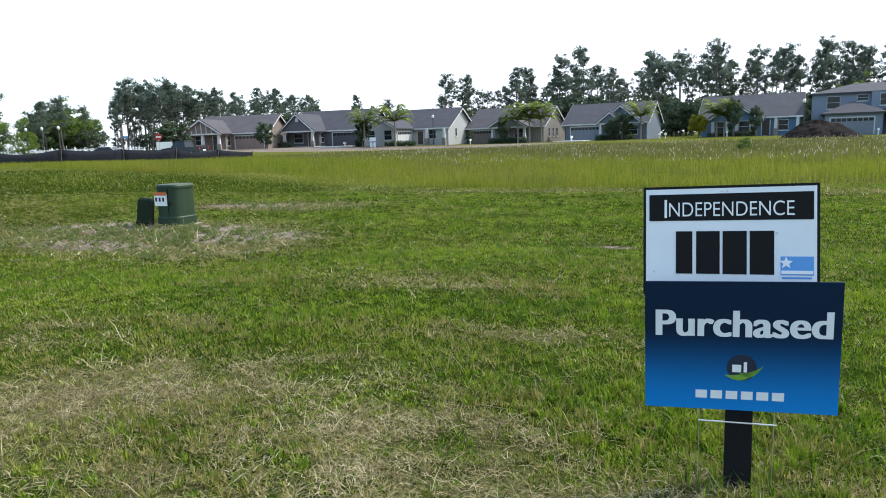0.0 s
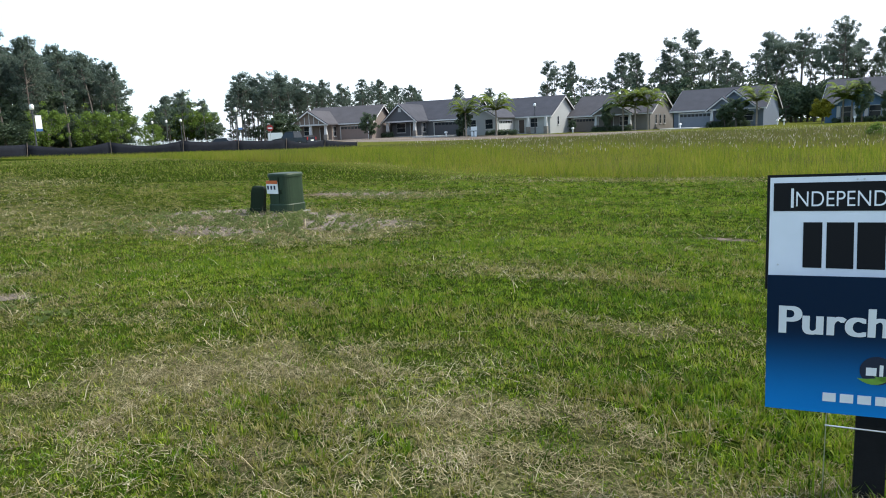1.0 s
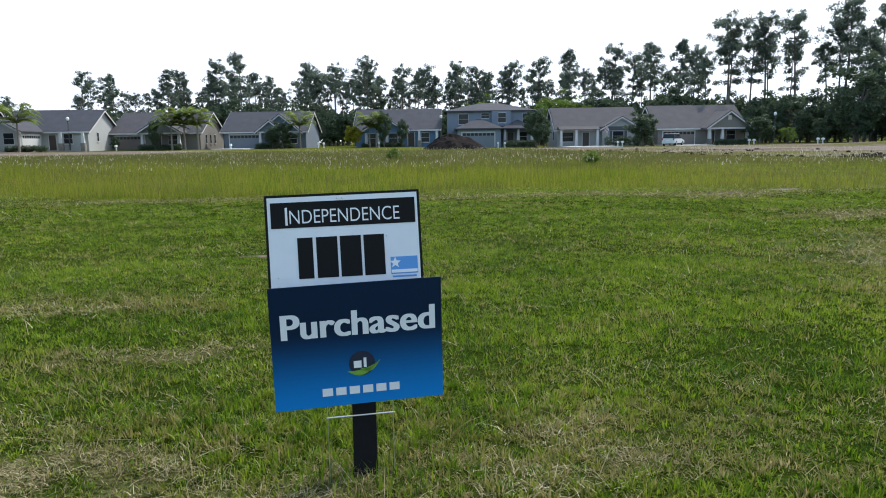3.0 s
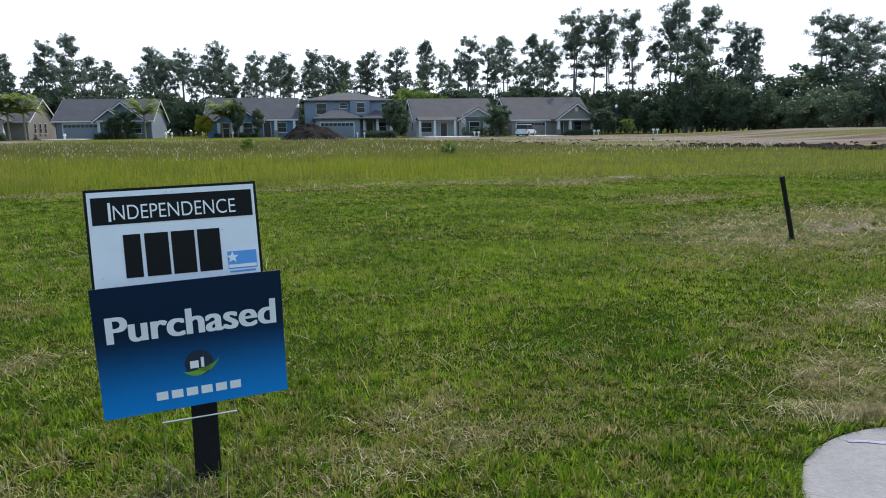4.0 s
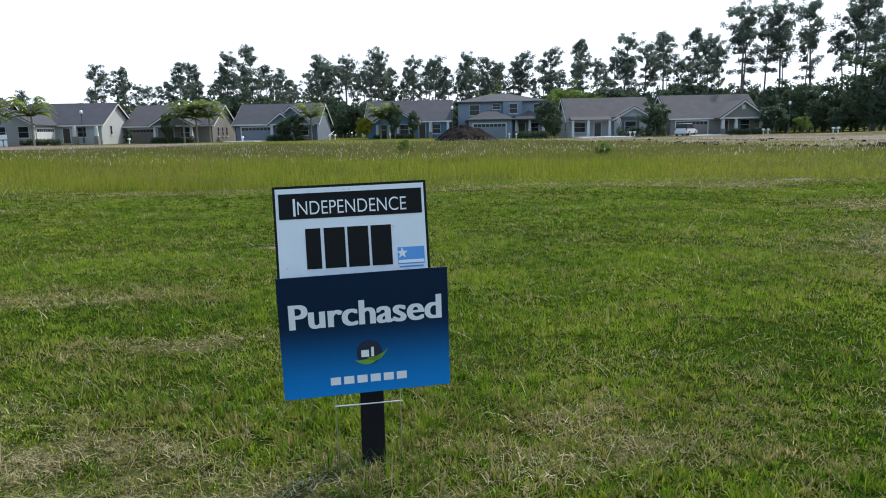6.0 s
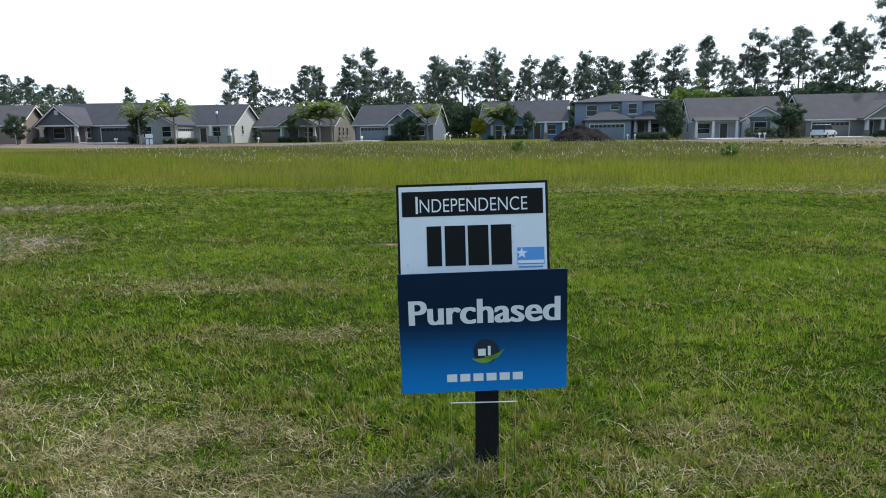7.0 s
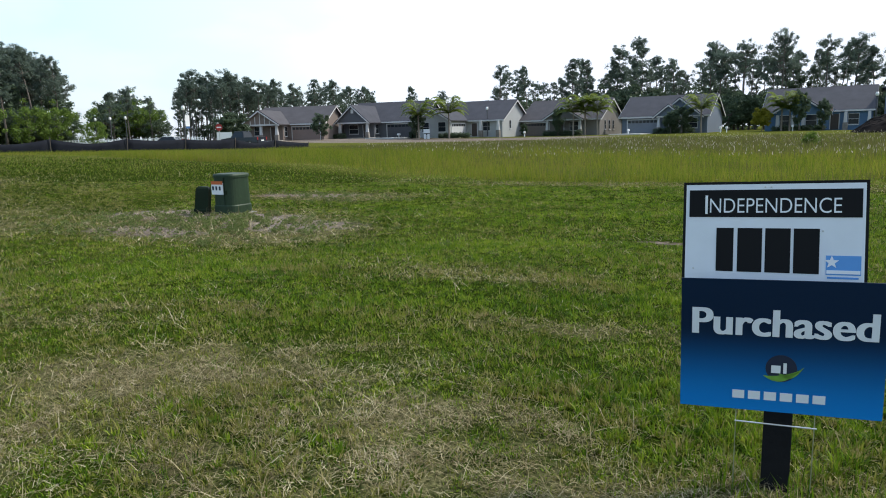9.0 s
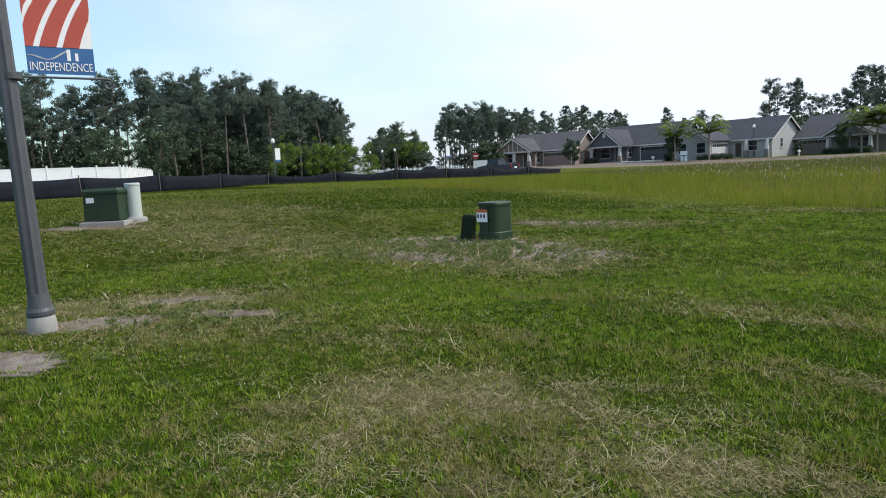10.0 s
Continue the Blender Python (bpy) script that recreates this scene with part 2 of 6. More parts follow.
M_POLE = shader("dark_bronze_pole", (0.085, 0.088, 0.098), 0.5, 0.2, vary=0.15, grain=15, stain=2, spec=0.25)
M_GLOBE = shader("frosted_globe", (0.85, 0.85, 0.83), 0.3, vary=0.03)
M_RED = shader("red_cloth", (0.42, 0.075, 0.055), 0.8, vary=0.1)
M_BLUE = shader("blue_cloth", (0.035, 0.12, 0.30), 0.8, vary=0.1)
M_CLOTH = shader("white_cloth", (0.78, 0.78, 0.80), 0.8, vary=0.04)
M_SILT = shader("black_woven_fabric", (0.012, 0.014, 0.020), 0.85, vary=0.3, grain=3, stain=0.6, spec=0.08)
M_STAKE = shader("weathered_wood", (0.12, 0.10, 0.085), 0.9, vary=0.3, grain=12)
M_VINYL = shader("white_vinyl", (0.80, 0.81, 0.82), 0.4, vary=0.03)
M_DIRT = shader("dark_heaped_soil", (0.022, 0.018, 0.017), 0.97, vary=0.45, grain=2.5, stain=0.6, bump=1.0, bump_scale=5, spec=0.03)
M_GLASS = shader("window_glass", (0.02, 0.025, 0.032), 0.12, vary=0.1, spec=0.35)
M_DOOR = shader("dark_door_paint", (0.05, 0.035, 0.03), 0.5, vary=0.1)
M_TRIM = shader("white_trim", (0.52, 0.52, 0.53), 0.6, vary=0.05)
M_ROOFS = [shingles("grey_shingles", (0.061, 0.062, 0.075)), shingles("brown_grey_shingles", (0.076, 0.072, 0.080))]


# ---- builders ----
def part(name, bm, material, parent=None, label="", smooth=False):
    me = bpy.data.meshes.new(name)
    bm.normal_update()
    bm.to_mesh(me)
    bm.free()
    me.materials.append(material)
    if smooth:
        me.polygons.foreach_set("use_smooth", [True] * len(me.polygons))
    ob = new(name, me)
    if parent:
        ob.parent = parent
    if label:
        tagged(ob, label)
    return ob


def base(name, m, label, category, group="", kind=""):
    ob = new(name)
    ob.empty_display_size = 0.2
    ob.matrix_world = m
    return tagged(ob, label, category, group, kind)


def box(bm, x0, x1, y0, y1, z0, z1, bevel=0.0, m=None):
    r = bmesh.ops.create_cube(bm, size=1)
    vs = r["verts"]
    for v in vs:
        v.co = Vector(((x0 + x1) / 2 + v.co.x * (x1 - x0), (y0 + y1) / 2 + v.co.y * (y1 - y0), (z0 + z1) / 2 + v.co.z * (z1 - z0)))
    if m:
        for v in vs:
            v.co = m @ v.co
    if bevel:
        es = list({e for v in vs for e in v.link_edges})
        bmesh.ops.bevel(bm, geom=es, offset=bevel, segments=2, affect="EDGES", profile=0.6)
    return bm


def cuboid(*a, **k):
    return box(bmesh.new(), *a, **k)


def rod(bm, a, b, r0, r1=None, n=8):
    """A tapered round bar from a to b."""
    a, b = Vector(a), Vector(b)
    r1 = r0 if r1 is None else r1
    q = (b - a).to_track_quat("Z", "Y").to_matrix()
    rings = []
    for c, r in ((a, r0), (b, r1)):
        rings.append([bm.verts.new(c + q @ Vector((r * math.cos(2 * math.pi * i / n), r * math.sin(2 * math.pi * i / n), 0))) for i in range(n)])
    for i in range(n):
        bm.faces.new((rings[0][i], rings[0][(i + 1) % n], rings[1][(i + 1) % n], rings[1][i]))
    bm.faces.new(rings[0][::-1]), bm.faces.new(rings[1])
    return bm


def lathe(bm, profile, n=16, centre=(0, 0, 0), twist=0.0):
    """A turned form from (radius, height) pairs."""
    c = Vector(centre)
    rings = [[bm.verts.new(c + Vector((r * math.cos(2 * math.pi * i / n + twist), r * math.sin(2 * math.pi * i / n + twist), z))) for i in range(n)] for r, z in profile]
    for a, b in zip(rings, rings[1:]):
        for i in range(n):
            bm.faces.new((a[i], a[(i + 1) % n], b[(i + 1) % n], b[i]))
    bm.faces.new(rings[0][::-1]), bm.faces.new(rings[-1])
    return bm


def slab(bm, outline, depth):
    """A flat outline in x and z, facing -y at y = 0, with thickness behind it."""
    front = [bm.verts.new((x, 0, z)) for x, z in outline]
    back = [bm.verts.new((x, depth, z)) for x, z in outline]
    bm.faces.new(front), bm.faces.new(back[::-1])
    for i in range(len(front)):
        j = (i + 1) % len(front)
        bm.faces.new((front[j], front[i], back[i], back[j]))
    bmesh.ops.recalc_face_normals(bm, faces=bm.faces)
    return bm


def lettering(name, text, x0, x1, z0, z1, y, material, parent, bold=0.0, depth=0.0015, copies=1, spread=0.0):
    """Raised letters fitted between x0 and x1 and, for a capital, z0 and z1, facing -y."""
    cu = bpy.data.curves.new(name, "FONT")
    cu.body, cu.offset, cu.extrude = text, bold, 0.01
    tmp = new(name, cu)
    dg = bpy.context.evaluated_depsgraph_get()
    me = bpy.data.meshes.new_from_object(tmp.evaluated_get(dg))
    bpy.data.objects.remove(tmp)
    co = np.empty(len(me.vertices) * 3)
    me.vertices.foreach_get("co", co)
    co = co.reshape(-1, 3)
    lo, hi = co.min(0), co.max(0)
    out = np.empty_like(co)
    out[:, 0] = x0 + (co[:, 0] - lo[0]) / (hi[0] - lo[0]) * (x1 - x0)
    out[:, 2] = z0 + (co[:, 1] - lo[1]) / (hi[1] - lo[1]) * (z1 - z0)
    out[:, 1] = np.where(co[:, 2] > 0, y - depth, y)
    me.vertices.foreach_set("co", out.ravel())
    if copies > 1:                       # heavier strokes: the same letters laid side by side
        bm = bmesh.new()
        for k in range(copies):
            old = set(bm.verts)
            bm.from_mesh(me)
            for v in bm.verts:
                if v not in old:
                    v.co.x = x0 + (v.co.x - x0) * (1 - spread / (x1 - x0)) + spread * k / (copies - 1)
                    v.co.y -= 0.00006 * k
        bm.to_mesh(me)
        bm.free()
    me.materials.clear()
    me.materials.append(material)
    ob = new(name, me)
    ob.parent = parent
    return ob


def smooth(a, b, v):
    t = np.clip((v - a) / (b - a), 0, 1)
    return t * t * (3 - 2 * t)


# ---- ground ----
# patches in plan: x, y, half-length, half-width, turn in degrees, strength
SAND = [(-8.0, 7.45, 1.3, 0.6, 25, 0.98), (-9.7, 7.4, 1.1, 0.7, 10, 0.92), (-6.5, 7.3, 1.2, 0.6, 20, 0.88), (-8.0, 6.0, 1.1, 0.45, 10, 0.8), (-9.8, 11.2, 1.3, 0.4, 25, 0.95), (-6.6, 1.3, 0.7, 0.32, 60, 0.95),
        (-5.55, 0.5, 0.55, 0.3, 20, 0.85), (-5.9, 2.5, 0.55, 0.22, 40, 0.8), (-7.2, 2.3, 0.5, 0.25, 50, 0.85), (7.6, 7.6, 1.3, 0.6, 30, 0.6), (7.1, 15.9, 0.8, 0.4, 20, 0.66), (8.9, 16.7, 0.7, 0.35, 10, 0.6), (-8.15, 7.55, 0.5, 0.2, 10, 1.2),
        (-1.2, 7.8, 0.4, 0.15, 0, 0.55), (-16.3, 2.9, 1.3, 0.4, 60, 0.85), (4.75, 4.25, 0.9, 0.10, -12, 0.5), (11.2, 17.2, 1.4, 0.3, 5, 0.6)]
DRY = [(-2.0, 2.1, 1.6, 0.9, 25, 0.45), (-0.6, 1.9, 2.2, 0.7, 0, 0.48), (-4.2, 3.0, 1.2, 0.5, 30, 0.35), (0.9, 1.9, 1.2, 0.5, 0, 0.42), (-2.55, 2.45, 0.9, 0.5, 30, 0.8), (-0.8, 2.6, 0.7, 0.4, 10, 0.62), (-0.1, 2.3, 0.9, 0.35, 10, 0.6), (-0.95, 4.2, 0.9, 0.2, 10, 0.5), (-2.2, 5.4, 1.2, 0.4, 5, 0.45),
       (-8.0, 6.9, 2.4, 1.6, 15, 0.72), (-6.3, 6.8, 1.4, 1.2, 15, 0.75), (-9.0, 11.2, 2.2, 0.9, 20, 0.6), (-6.0, 1.8, 1.8, 0.9, 30, 0.5), (3.6, 3.2, 0.9, 0.3, 40, 0.55),
       (4.3, 4.1, 1.1, 0.3, 20, 0.5), (7.3, 7.6, 2.6, 1.6, 25, 0.78), (7.3, 11.3, 1.2, 0.6, 10, 0.62), (6.8, 15.6, 2.4, 1.0, 10, 0.5), (3.3, 2.75, 0.5, 0.25, 10, 0.62), (0.5, 2.5, 0.6, 0.4, 0, 0.45),
       (1.3, 2.9, 0.8, 0.3, 10, 0.4), (-13, 5, 6, 2.2, 20, 0.5), (-7.4, 1.9, 1.6, 0.8, 50, 0.7), (-20, 6, 6, 3, 10, 0.5), (0, 15.6, 12, 0.7, 2, 0.42), (-3.2, 3.6, 0.5, 0.2, 0, 0.4)]


def patches(x, y, rows):
    v = np.zeros_like(x)
    for cx, cy, a, b, turn, s in rows:
        c, q = math.cos(radians(turn)), math.sin(radians(turn))
        u, w = ((x - cx) * c + (y - cy) * q) / a, (-(x - cx) * q + (y - cy) * c) / b
        v = np.maximum(v, s * np.exp(-0.7 * (u * u + w * w) ** 1.5))
    # ragged edges and green islands
    ragged = np.sin(x * 5.1 + 2.2 * np.sin(y * 3.3)) * np.sin(y * 5.9 + 1.8 * np.sin(x * 2.9 + 1))
    torn = np.sin(x * 13.7 + 2.6 * np.sin(y * 9.1)) * np.sin(y * 16.3 + 2.1 * np.sin(x * 7.7 + 2))
    return v * (1 + 0.26 * ragged + 0.22 * torn)


def height(x, y):
    x, y = np.asarray(x, float), np.asarray(y, float)
    west = np.clip(-x - 11, 0, None)
    z = (1.0 * (1 - np.exp(-west / 9)) + 0.012 * np.clip(west - 24, 0, 60)) * np.exp(-(np.clip(y, 0, None) / 38) ** 2)
    z = z + 0.45 * smooth(30, 100, y) + 0.5 * smooth(-45, -80, x) * smooth(50, 85, y) - 0.36 * smooth(-12, 16, x) * smooth(64, 92, y)
    z = z + 0.75 * smooth(34, 58, x) * smooth(110, 60, y)
    z = z + 0.03 * np.exp(-(((x + 8.2) / 1.8) ** 2 + ((y - 7.9) / 1.2) ** 2))
    z = z + 0.02 * np.sin(x * 0.9 + 1.3 * np.sin(y * 0.5)) * np.sin(y * 0.7 + 0.6) * smooth(1.5, 4, np.hypot(x - 0.5, y - 2.6))
    return z


def sand_lots(x, y):
    """The bare building lots beyond the lawn and the scraped strip before the houses."""
    wob = 1.6 * np.sin(y * 0.31) + 0.9 * np.sin(y * 0.83 + 1)
    lots = smooth(20.0, 23.5, x + 0.5 * np.clip(y - 43, -14, 20) + wob) * smooth(102, 92, y) * (0.60 + 0.12 * np.sin(x * 0.23 + y * 0.11) + 0.10 * np.sin(y * 0.37 - x * 0.05))
    strip = smooth(66, 72, y) * smooth(98, 90, y) * smooth(-20, -32, x) * 0.66
    bare = 0.5 * smooth(70, 80, y) * smooth(96, 90, y) * smooth(2, 12, x)
    return np.maximum(np.maximum(lots, strip), bare)


def ground():
    def axis(lo, a, b, hi, step, grow):
        v = list(np.arange(a, b + 1e-6, step))
        d = step
        while v[-1] < hi:
            d *= grow
            v.append(v[-1] + d)
        d = step
        while v[0] > lo:
            d *= grow
            v.insert(0, v[0] - d)
        return np.array(v)
    xs, ys = axis(-1500, -12, 10, 1500, 0.14, 1.05), axis(-300, -2, 18, 2500, 0.14, 1.05)
    X, Y = np.meshgrid(xs, ys)
    x, y = X.ravel(), Y.ravel()
    z = height(x, y)
    nx, ny = len(xs), len(ys)
    i = np.arange(nx * ny).reshape(ny, nx)
    quads = np.stack([i[:-1, :-1], i[:-1, 1:], i[1:, 1:], i[1:, :-1]], -1).reshape(-1, 4)
    me = bpy.data.meshes.new("ground")
    me.vertices.add(len(x))
    me.vertices.foreach_set("co", np.stack([x, y, z], -1).ravel())
    me.loops.add(quads.size)
    me.loops.foreach_set("vertex_index", quads.ravel())
    me.polygons.add(len(quads))
    me.polygons.foreach_set("loop_start", np.arange(len(quads)) * 4)
    me.update(calc_edges=True)
    me.polygons.foreach_set("use_smooth", [True] * len(quads))
    cover = np.zeros((len(x), 4), np.float32)
    cover[:, 0] = np.maximum(patches(x, y, SAND), sand_lots(x, y))
    cover[:, 1] = np.maximum(patches(x, y, DRY), 0.3 * smooth(9, 14, x))
    cover[:, 2] = smooth(15, 18, y)
    cover[:, 3] = 1
    me.color_attributes.new("cover", "FLOAT_COLOR", "POINT").data.foreach_set("color", cover.ravel())
    me.materials.append(M_GROUND)
    tagged(new("ground", me), "mown green lawn with dry straw patches and bare sand", "ground", kind="structure")


ground()


def z_at(x, y):
    return float(height(x, y))


# ---- the lot sign ----
def lot_sign():
    post = base("lot_sign", pose(0.515, 2.715, 0, -9, 0, 7), "white and black lot sign on a black wooden post", "sign")
    part("post", cuboid(-0.045, 0.045, 0, 0.045, -0.25, 1.03, bevel=0.004), M_BLACKWOOD, post)
    me = slab(bmesh.new(), [(-0.272, -0.37), (0.272, -0.37), (0.272, 0), (-0.272, 0)], 0.014)
    up = part("panel", me, M_BLACK, post, "black-edged white panel")
    up.matrix_basis = pose(-0.057, -0.016, 1.072, 0, -1.4, 0) @ Matrix.Diagonal((1.06, 1, 1.06, 1))

    def plate(name, x0, x1, z0, z1, y, mat, label="", under=up, bevel=0.0):
        return part(name, cuboid(x0 - 0.272, x1 - 0.272, y, y + 0.002, z0, z1, bevel=bevel), mat, under, label)
    plate("white_face", 0.009, 0.535, -0.361, -0.009, -0.002, M_WHITE)
    plate("header_band", 0.020, 0.526, -0.117, -0.027, -0.004, M_BLACK)
    lettering("heading_initial", "I", 0.070, 0.078, -0.107, -0.045, -0.0045, M_WHITEINK, up, 0.0).location.x = -0.272
    lettering("heading", "NDEPENDENCE", 0.085, 0.470, -0.103, -0.055, -0.0045, M_WHITEINK, up, -0.006).location.x = -0.272
    for x0, x1 in ((0.107, 0.160), (0.172, 0.246), (0.255, 0.329), (0.338, 0.411)):
        plate("number_bar", x0, x1, -0.297, -0.153, -0.004, M_BLACK)
    mark = plate("sponsor_mark", 0.430, 0.526, -0.298, -0.237, -0.004, M_STARBLUE, "sky blue mark with a white star")
    bm = bmesh.new()
    pts = []
    for i in range(10):
        r = (0.021, 0.009)[i % 2]
        a = math.pi / 2 + i * math.pi / 5
        pts.append((0.446 - 0.272 + r * math.cos(a), -0.258 + r * math.sin(a)))
    star = part("star", slab(bm, pts, 0.001), M_WHITEINK, up)
    star.location.y = -0.0055
    plate("small_print_bar", 0.432, 0.524, -0.294, -0.283, -0.0055, M_WHITEINK)
    plate("small_print_bar", 0.434, 0.520, -0.310, -0.304, -0.0035, M_STARBLUE)
    plate("rule_line", 0.018, 0.428, -0.334, -0.330, -0.0035, M_BLACK)
    for x, z in ((0.252, -0.019), (0.270, -0.019), (0.42, -0.16), (0.036, -0.29)):
        b = part("nail_head", lathe(bmesh.new(), [(0.003, 0), (0.003, 0.001), (0.0015, 0.002)], 8), M_WIRE, up)
        b.matrix_basis = pose(x - 0.272, -0.003, z, 90)


def sale_sign():
    s = base("yard_sign", pose(0.511, 2.664, 0.0, 0, 0, 12.5), "blue corrugated plastic yard sign on a wire stake before the post", "yard sign")
    panel = part("panel", slab(bmesh.new(), [(-0.305, -0.228), (0.305, -0.228), (0.305, 0.228), (-0.305, 0.228)], 0.004), M_SALE, s, "navy to bright blue printed panel")
    panel.matrix_basis = pose(0, 0, 0.531, 3.0, -1.0, 0)
    lettering("word", "Purchased", -0.270, 0.280, 0.036, 0.128, -0.0005, M_SILVER, panel, 0.006, copies=4, spread=0.0075)

    def plate(name, x0, x1, z0, z1, mat, y=-0.002):
        return part(name, cuboid(x0, x1, y, y + 0.0018, z0, z1), mat, panel)
    bm = lathe(bmesh.new(), [(0.047, 0), (0.047, 0.001)], 28)
    disc = part("round_mark", bm, M_NAVY, panel, "dark blue round mark")
    disc.matrix_basis = pose(0.008, -0.0004, -0.072, 90)
    bm = bmesh.new()
    for k, (x0, x1, z, h) in enumerate(((-0.045, 0.065, -0.110, 0.022), (0.0, 0.075, -0.100, 0.016))):
        n = 9
        up_, lo_ = [], []
        for i in range(n):
            u = i / (n - 1)
            x = x0 + (x1 - x0) * u
            mid = z + 0.022 * (2 * u - 0.7) ** 2
            w = h * math.sin(math.pi * min(1, u * 0.97 + 0.015))
            up_.append((x, mid + w * 0.6)), lo_.append((x, mid - w * 0.4))
        slab(bm, lo_ + up_[::-1], 0.0008)
    leaf = part("leaf_mark", bm, M_LEAFINK, panel, "green leaf below the round mark")
    leaf.location.y = -0.0022
    for x0, x1, z0, z1 in ((-0.022, 0.006, -0.088, -0.062), (0.014, 0.024, -0.088, -0.052)):
        plate("mark_bar", x0, x1, z0, z1, M_WHITEINK, -0.0035)
    for i in range(6):
        x = -0.138 + i * 0.0485
        plate("maker_bar", x, x + 0.037, -0.187, -0.158, M_SILVER)
    wire = bmesh.new()
    for x in (-0.12, 0.12):
        rod(wire, (x, 0.022, -0.12), (x, 0.022, 0.5), 0.0016, n=6)
    rod(wire, (-0.125, 0.003, 0.262), (0.125, 0.003, 0.262), 0.0026, n=6)
    part("wire_stake", wire, M_WIRE, s, "thin galvanised wire stake")


M_SALE = print_material("blue_print", (0.0015, 0.014, 0.044), (0.003, 0.205, 0.60), -0.25, 0.07, 0.4)
lot_sign()
sale_sign()


# ---- utility boxes ----
def rounded(w, d, r_back, n=10):
    """Plan of a cabinet: square front edge, round back."""
    pts = [(-w / 2, -d / 2), (w / 2, -d / 2)]
    for i in range(n + 1):
        a = -0.25 + (math.pi + 0.5) * i / n
        pts.append((w / 2 * math.cos(a) * 1.0, d / 2 - r_back + r_back * max(-0.9, math.sin(a))))
    return pts


def loft(bm, plan, levels):
    """A plan outline carried up through (height, scale) levels."""
    rings = [[bm.verts.new((x * k, y * k, z)) for x, y in plan] for z, k in levels]
    n = len(plan)
    for a, b in zip(rings, rings[1:]):
        for i in range(n):
            bm.faces.new((a[i], a[(i + 1) % n], b[(i + 1) % n], b[i]))
    bm.faces.new(rings[0][::-1]), bm.faces.new(rings[-1])
    return bm


def transformer():
    x, y = -8.40, 8.02
    t = base("transformer", pose(x, y, z_at(x, y), 0, 0, 4), "dark green round-backed electrical cabinet with warning label", "electrical box")
    plan = [(0.232 * math.copysign(abs(math.cos(a)) ** 0.55, math.cos(a)), 0.25 * math.copysign(abs(math.sin(a)) ** 0.55, math.sin(a))) for a in (2 * math.pi * (i + 0.5) / 28 for i in range(28))]
    part("pad", cuboid(-0.27, 0.27, -0.27, 0.27, -0.2, 0.012, bevel=0.006), M_CONCRETE, t, "low pale concrete pad")
    part("skirt", loft(bmesh.new(), plan, [(0.0, 1.06), (0.14, 1.06), (0.155, 1.02)]), M_GREENBOX, t)
    part("body", loft(bmesh.new(), plan, [(0.14, 1.0), (0.62, 0.97)]), M_GREENBOX, t)
    part("lid", loft(bmesh.new(), plan, [(0.605, 1.03), (0.64, 1.03), (0.662, 0.98), (0.668, 0.8)]), M_GREENBOX, t)
    lab = part("warning_label", cuboid(-0.20, 0.06, -0.256, -0.245, 0.33, 0.52), M_WHITEINK, t, "white warning label with orange top")
    part("label_band", cuboid(-0.20, 0.06, -0.259, -0.2565, 0.495, 0.55), M_ORANGE, lab)
    for k in range(3):
        part("label_bar", cuboid(-0.18 + k * 0.075, -0.14 + k * 0.075, -0.259, -0.2565, 0.40, 0.465), M_NAVY, lab)
    part("seam", cuboid(0.075, 0.082, -0.254, -0.24, 0.16, 0.6), M_GREENDARK, t)
    part("latch", cuboid(0.10, 0.13, -0.262, -0.24, 0.33, 0.40, bevel=0.004), M_GREENDARK, t)


def pedestal():
    x, y = -8.87, 7.78
    t = base("cable_pedestal", pose(x, y, z_at(x, y), -3, 6, 30), "small dark green leaning cable pedestal beside the cabinet", "pedestal")
    part("cover", loft(bmesh.new(), rounded(0.23, 0.23, 0.11), [(-0.15, 1), (0.36, 0.97), (0.42, 0.92), (0.45, 0.75), (0.46, 0.4)]), M_GREENDARK, t)
    part("foot_band", loft(bmesh.new(), rounded(0.245, 0.245, 0.118), [(-0.1, 1), (0.07, 1), (0.08, 0.97)]), M_GREENDARK, t)


def switch_box():
    x, y = -16.75, 3.50
    t = base("utility_cabinet", pose(x, y, z_at(x, y), 0, 0, 54) @ Matrix.Diagonal((0.88, 0.80, 1.0, 1)), "large dark green utility cabinet on a pale concrete slab", "electrical box")
    part("slab", cuboid(-0.55, 0.60, -0.62, 0.62, -0.25, 0.07, bevel=0.02), M_CONCRETE, t)
    part("body", loft(bmesh.new(), [(-0.45, -0.5), (0.45, -0.5), (0.45, 0.5), (-0.45, 0.5)], [(0.10, 1), (0.72, 0.97)]), M_GREENBOX, t)
    part("lid", loft(bmesh.new(), [(-0.48, -0.53), (0.48, -0.53), (0.48, 0.53), (-0.48, 0.53)], [(0.70, 1), (0.76, 1), (0.82, 0.82)]), M_GREENBOX, t)
    part("label", cuboid(-0.36, -0.16, -0.507, -0.50, 0.50, 0.62), M_WHITEINK, t)
    x, y = -16.65, 4.02
    u = base("vent_pipe", pose(x, y, z_at(x, y)), "pale grey capped round utility pipe on a concrete foot", "pipe")
    part("pipe", lathe(bmesh.new(), [(0.165, 0), (0.165, 0.84), (0.175, 0.85), (0.175, 0.89), (0.15, 0.91)], 20), M_PALE, u, smooth=False)
    part("foot", lathe(bmesh.new(), [(0.27, -0.2), (0.27, 0.06), (0.25, 0.10), (0.2, 0.11)], 16), M_CONCRETE, u)


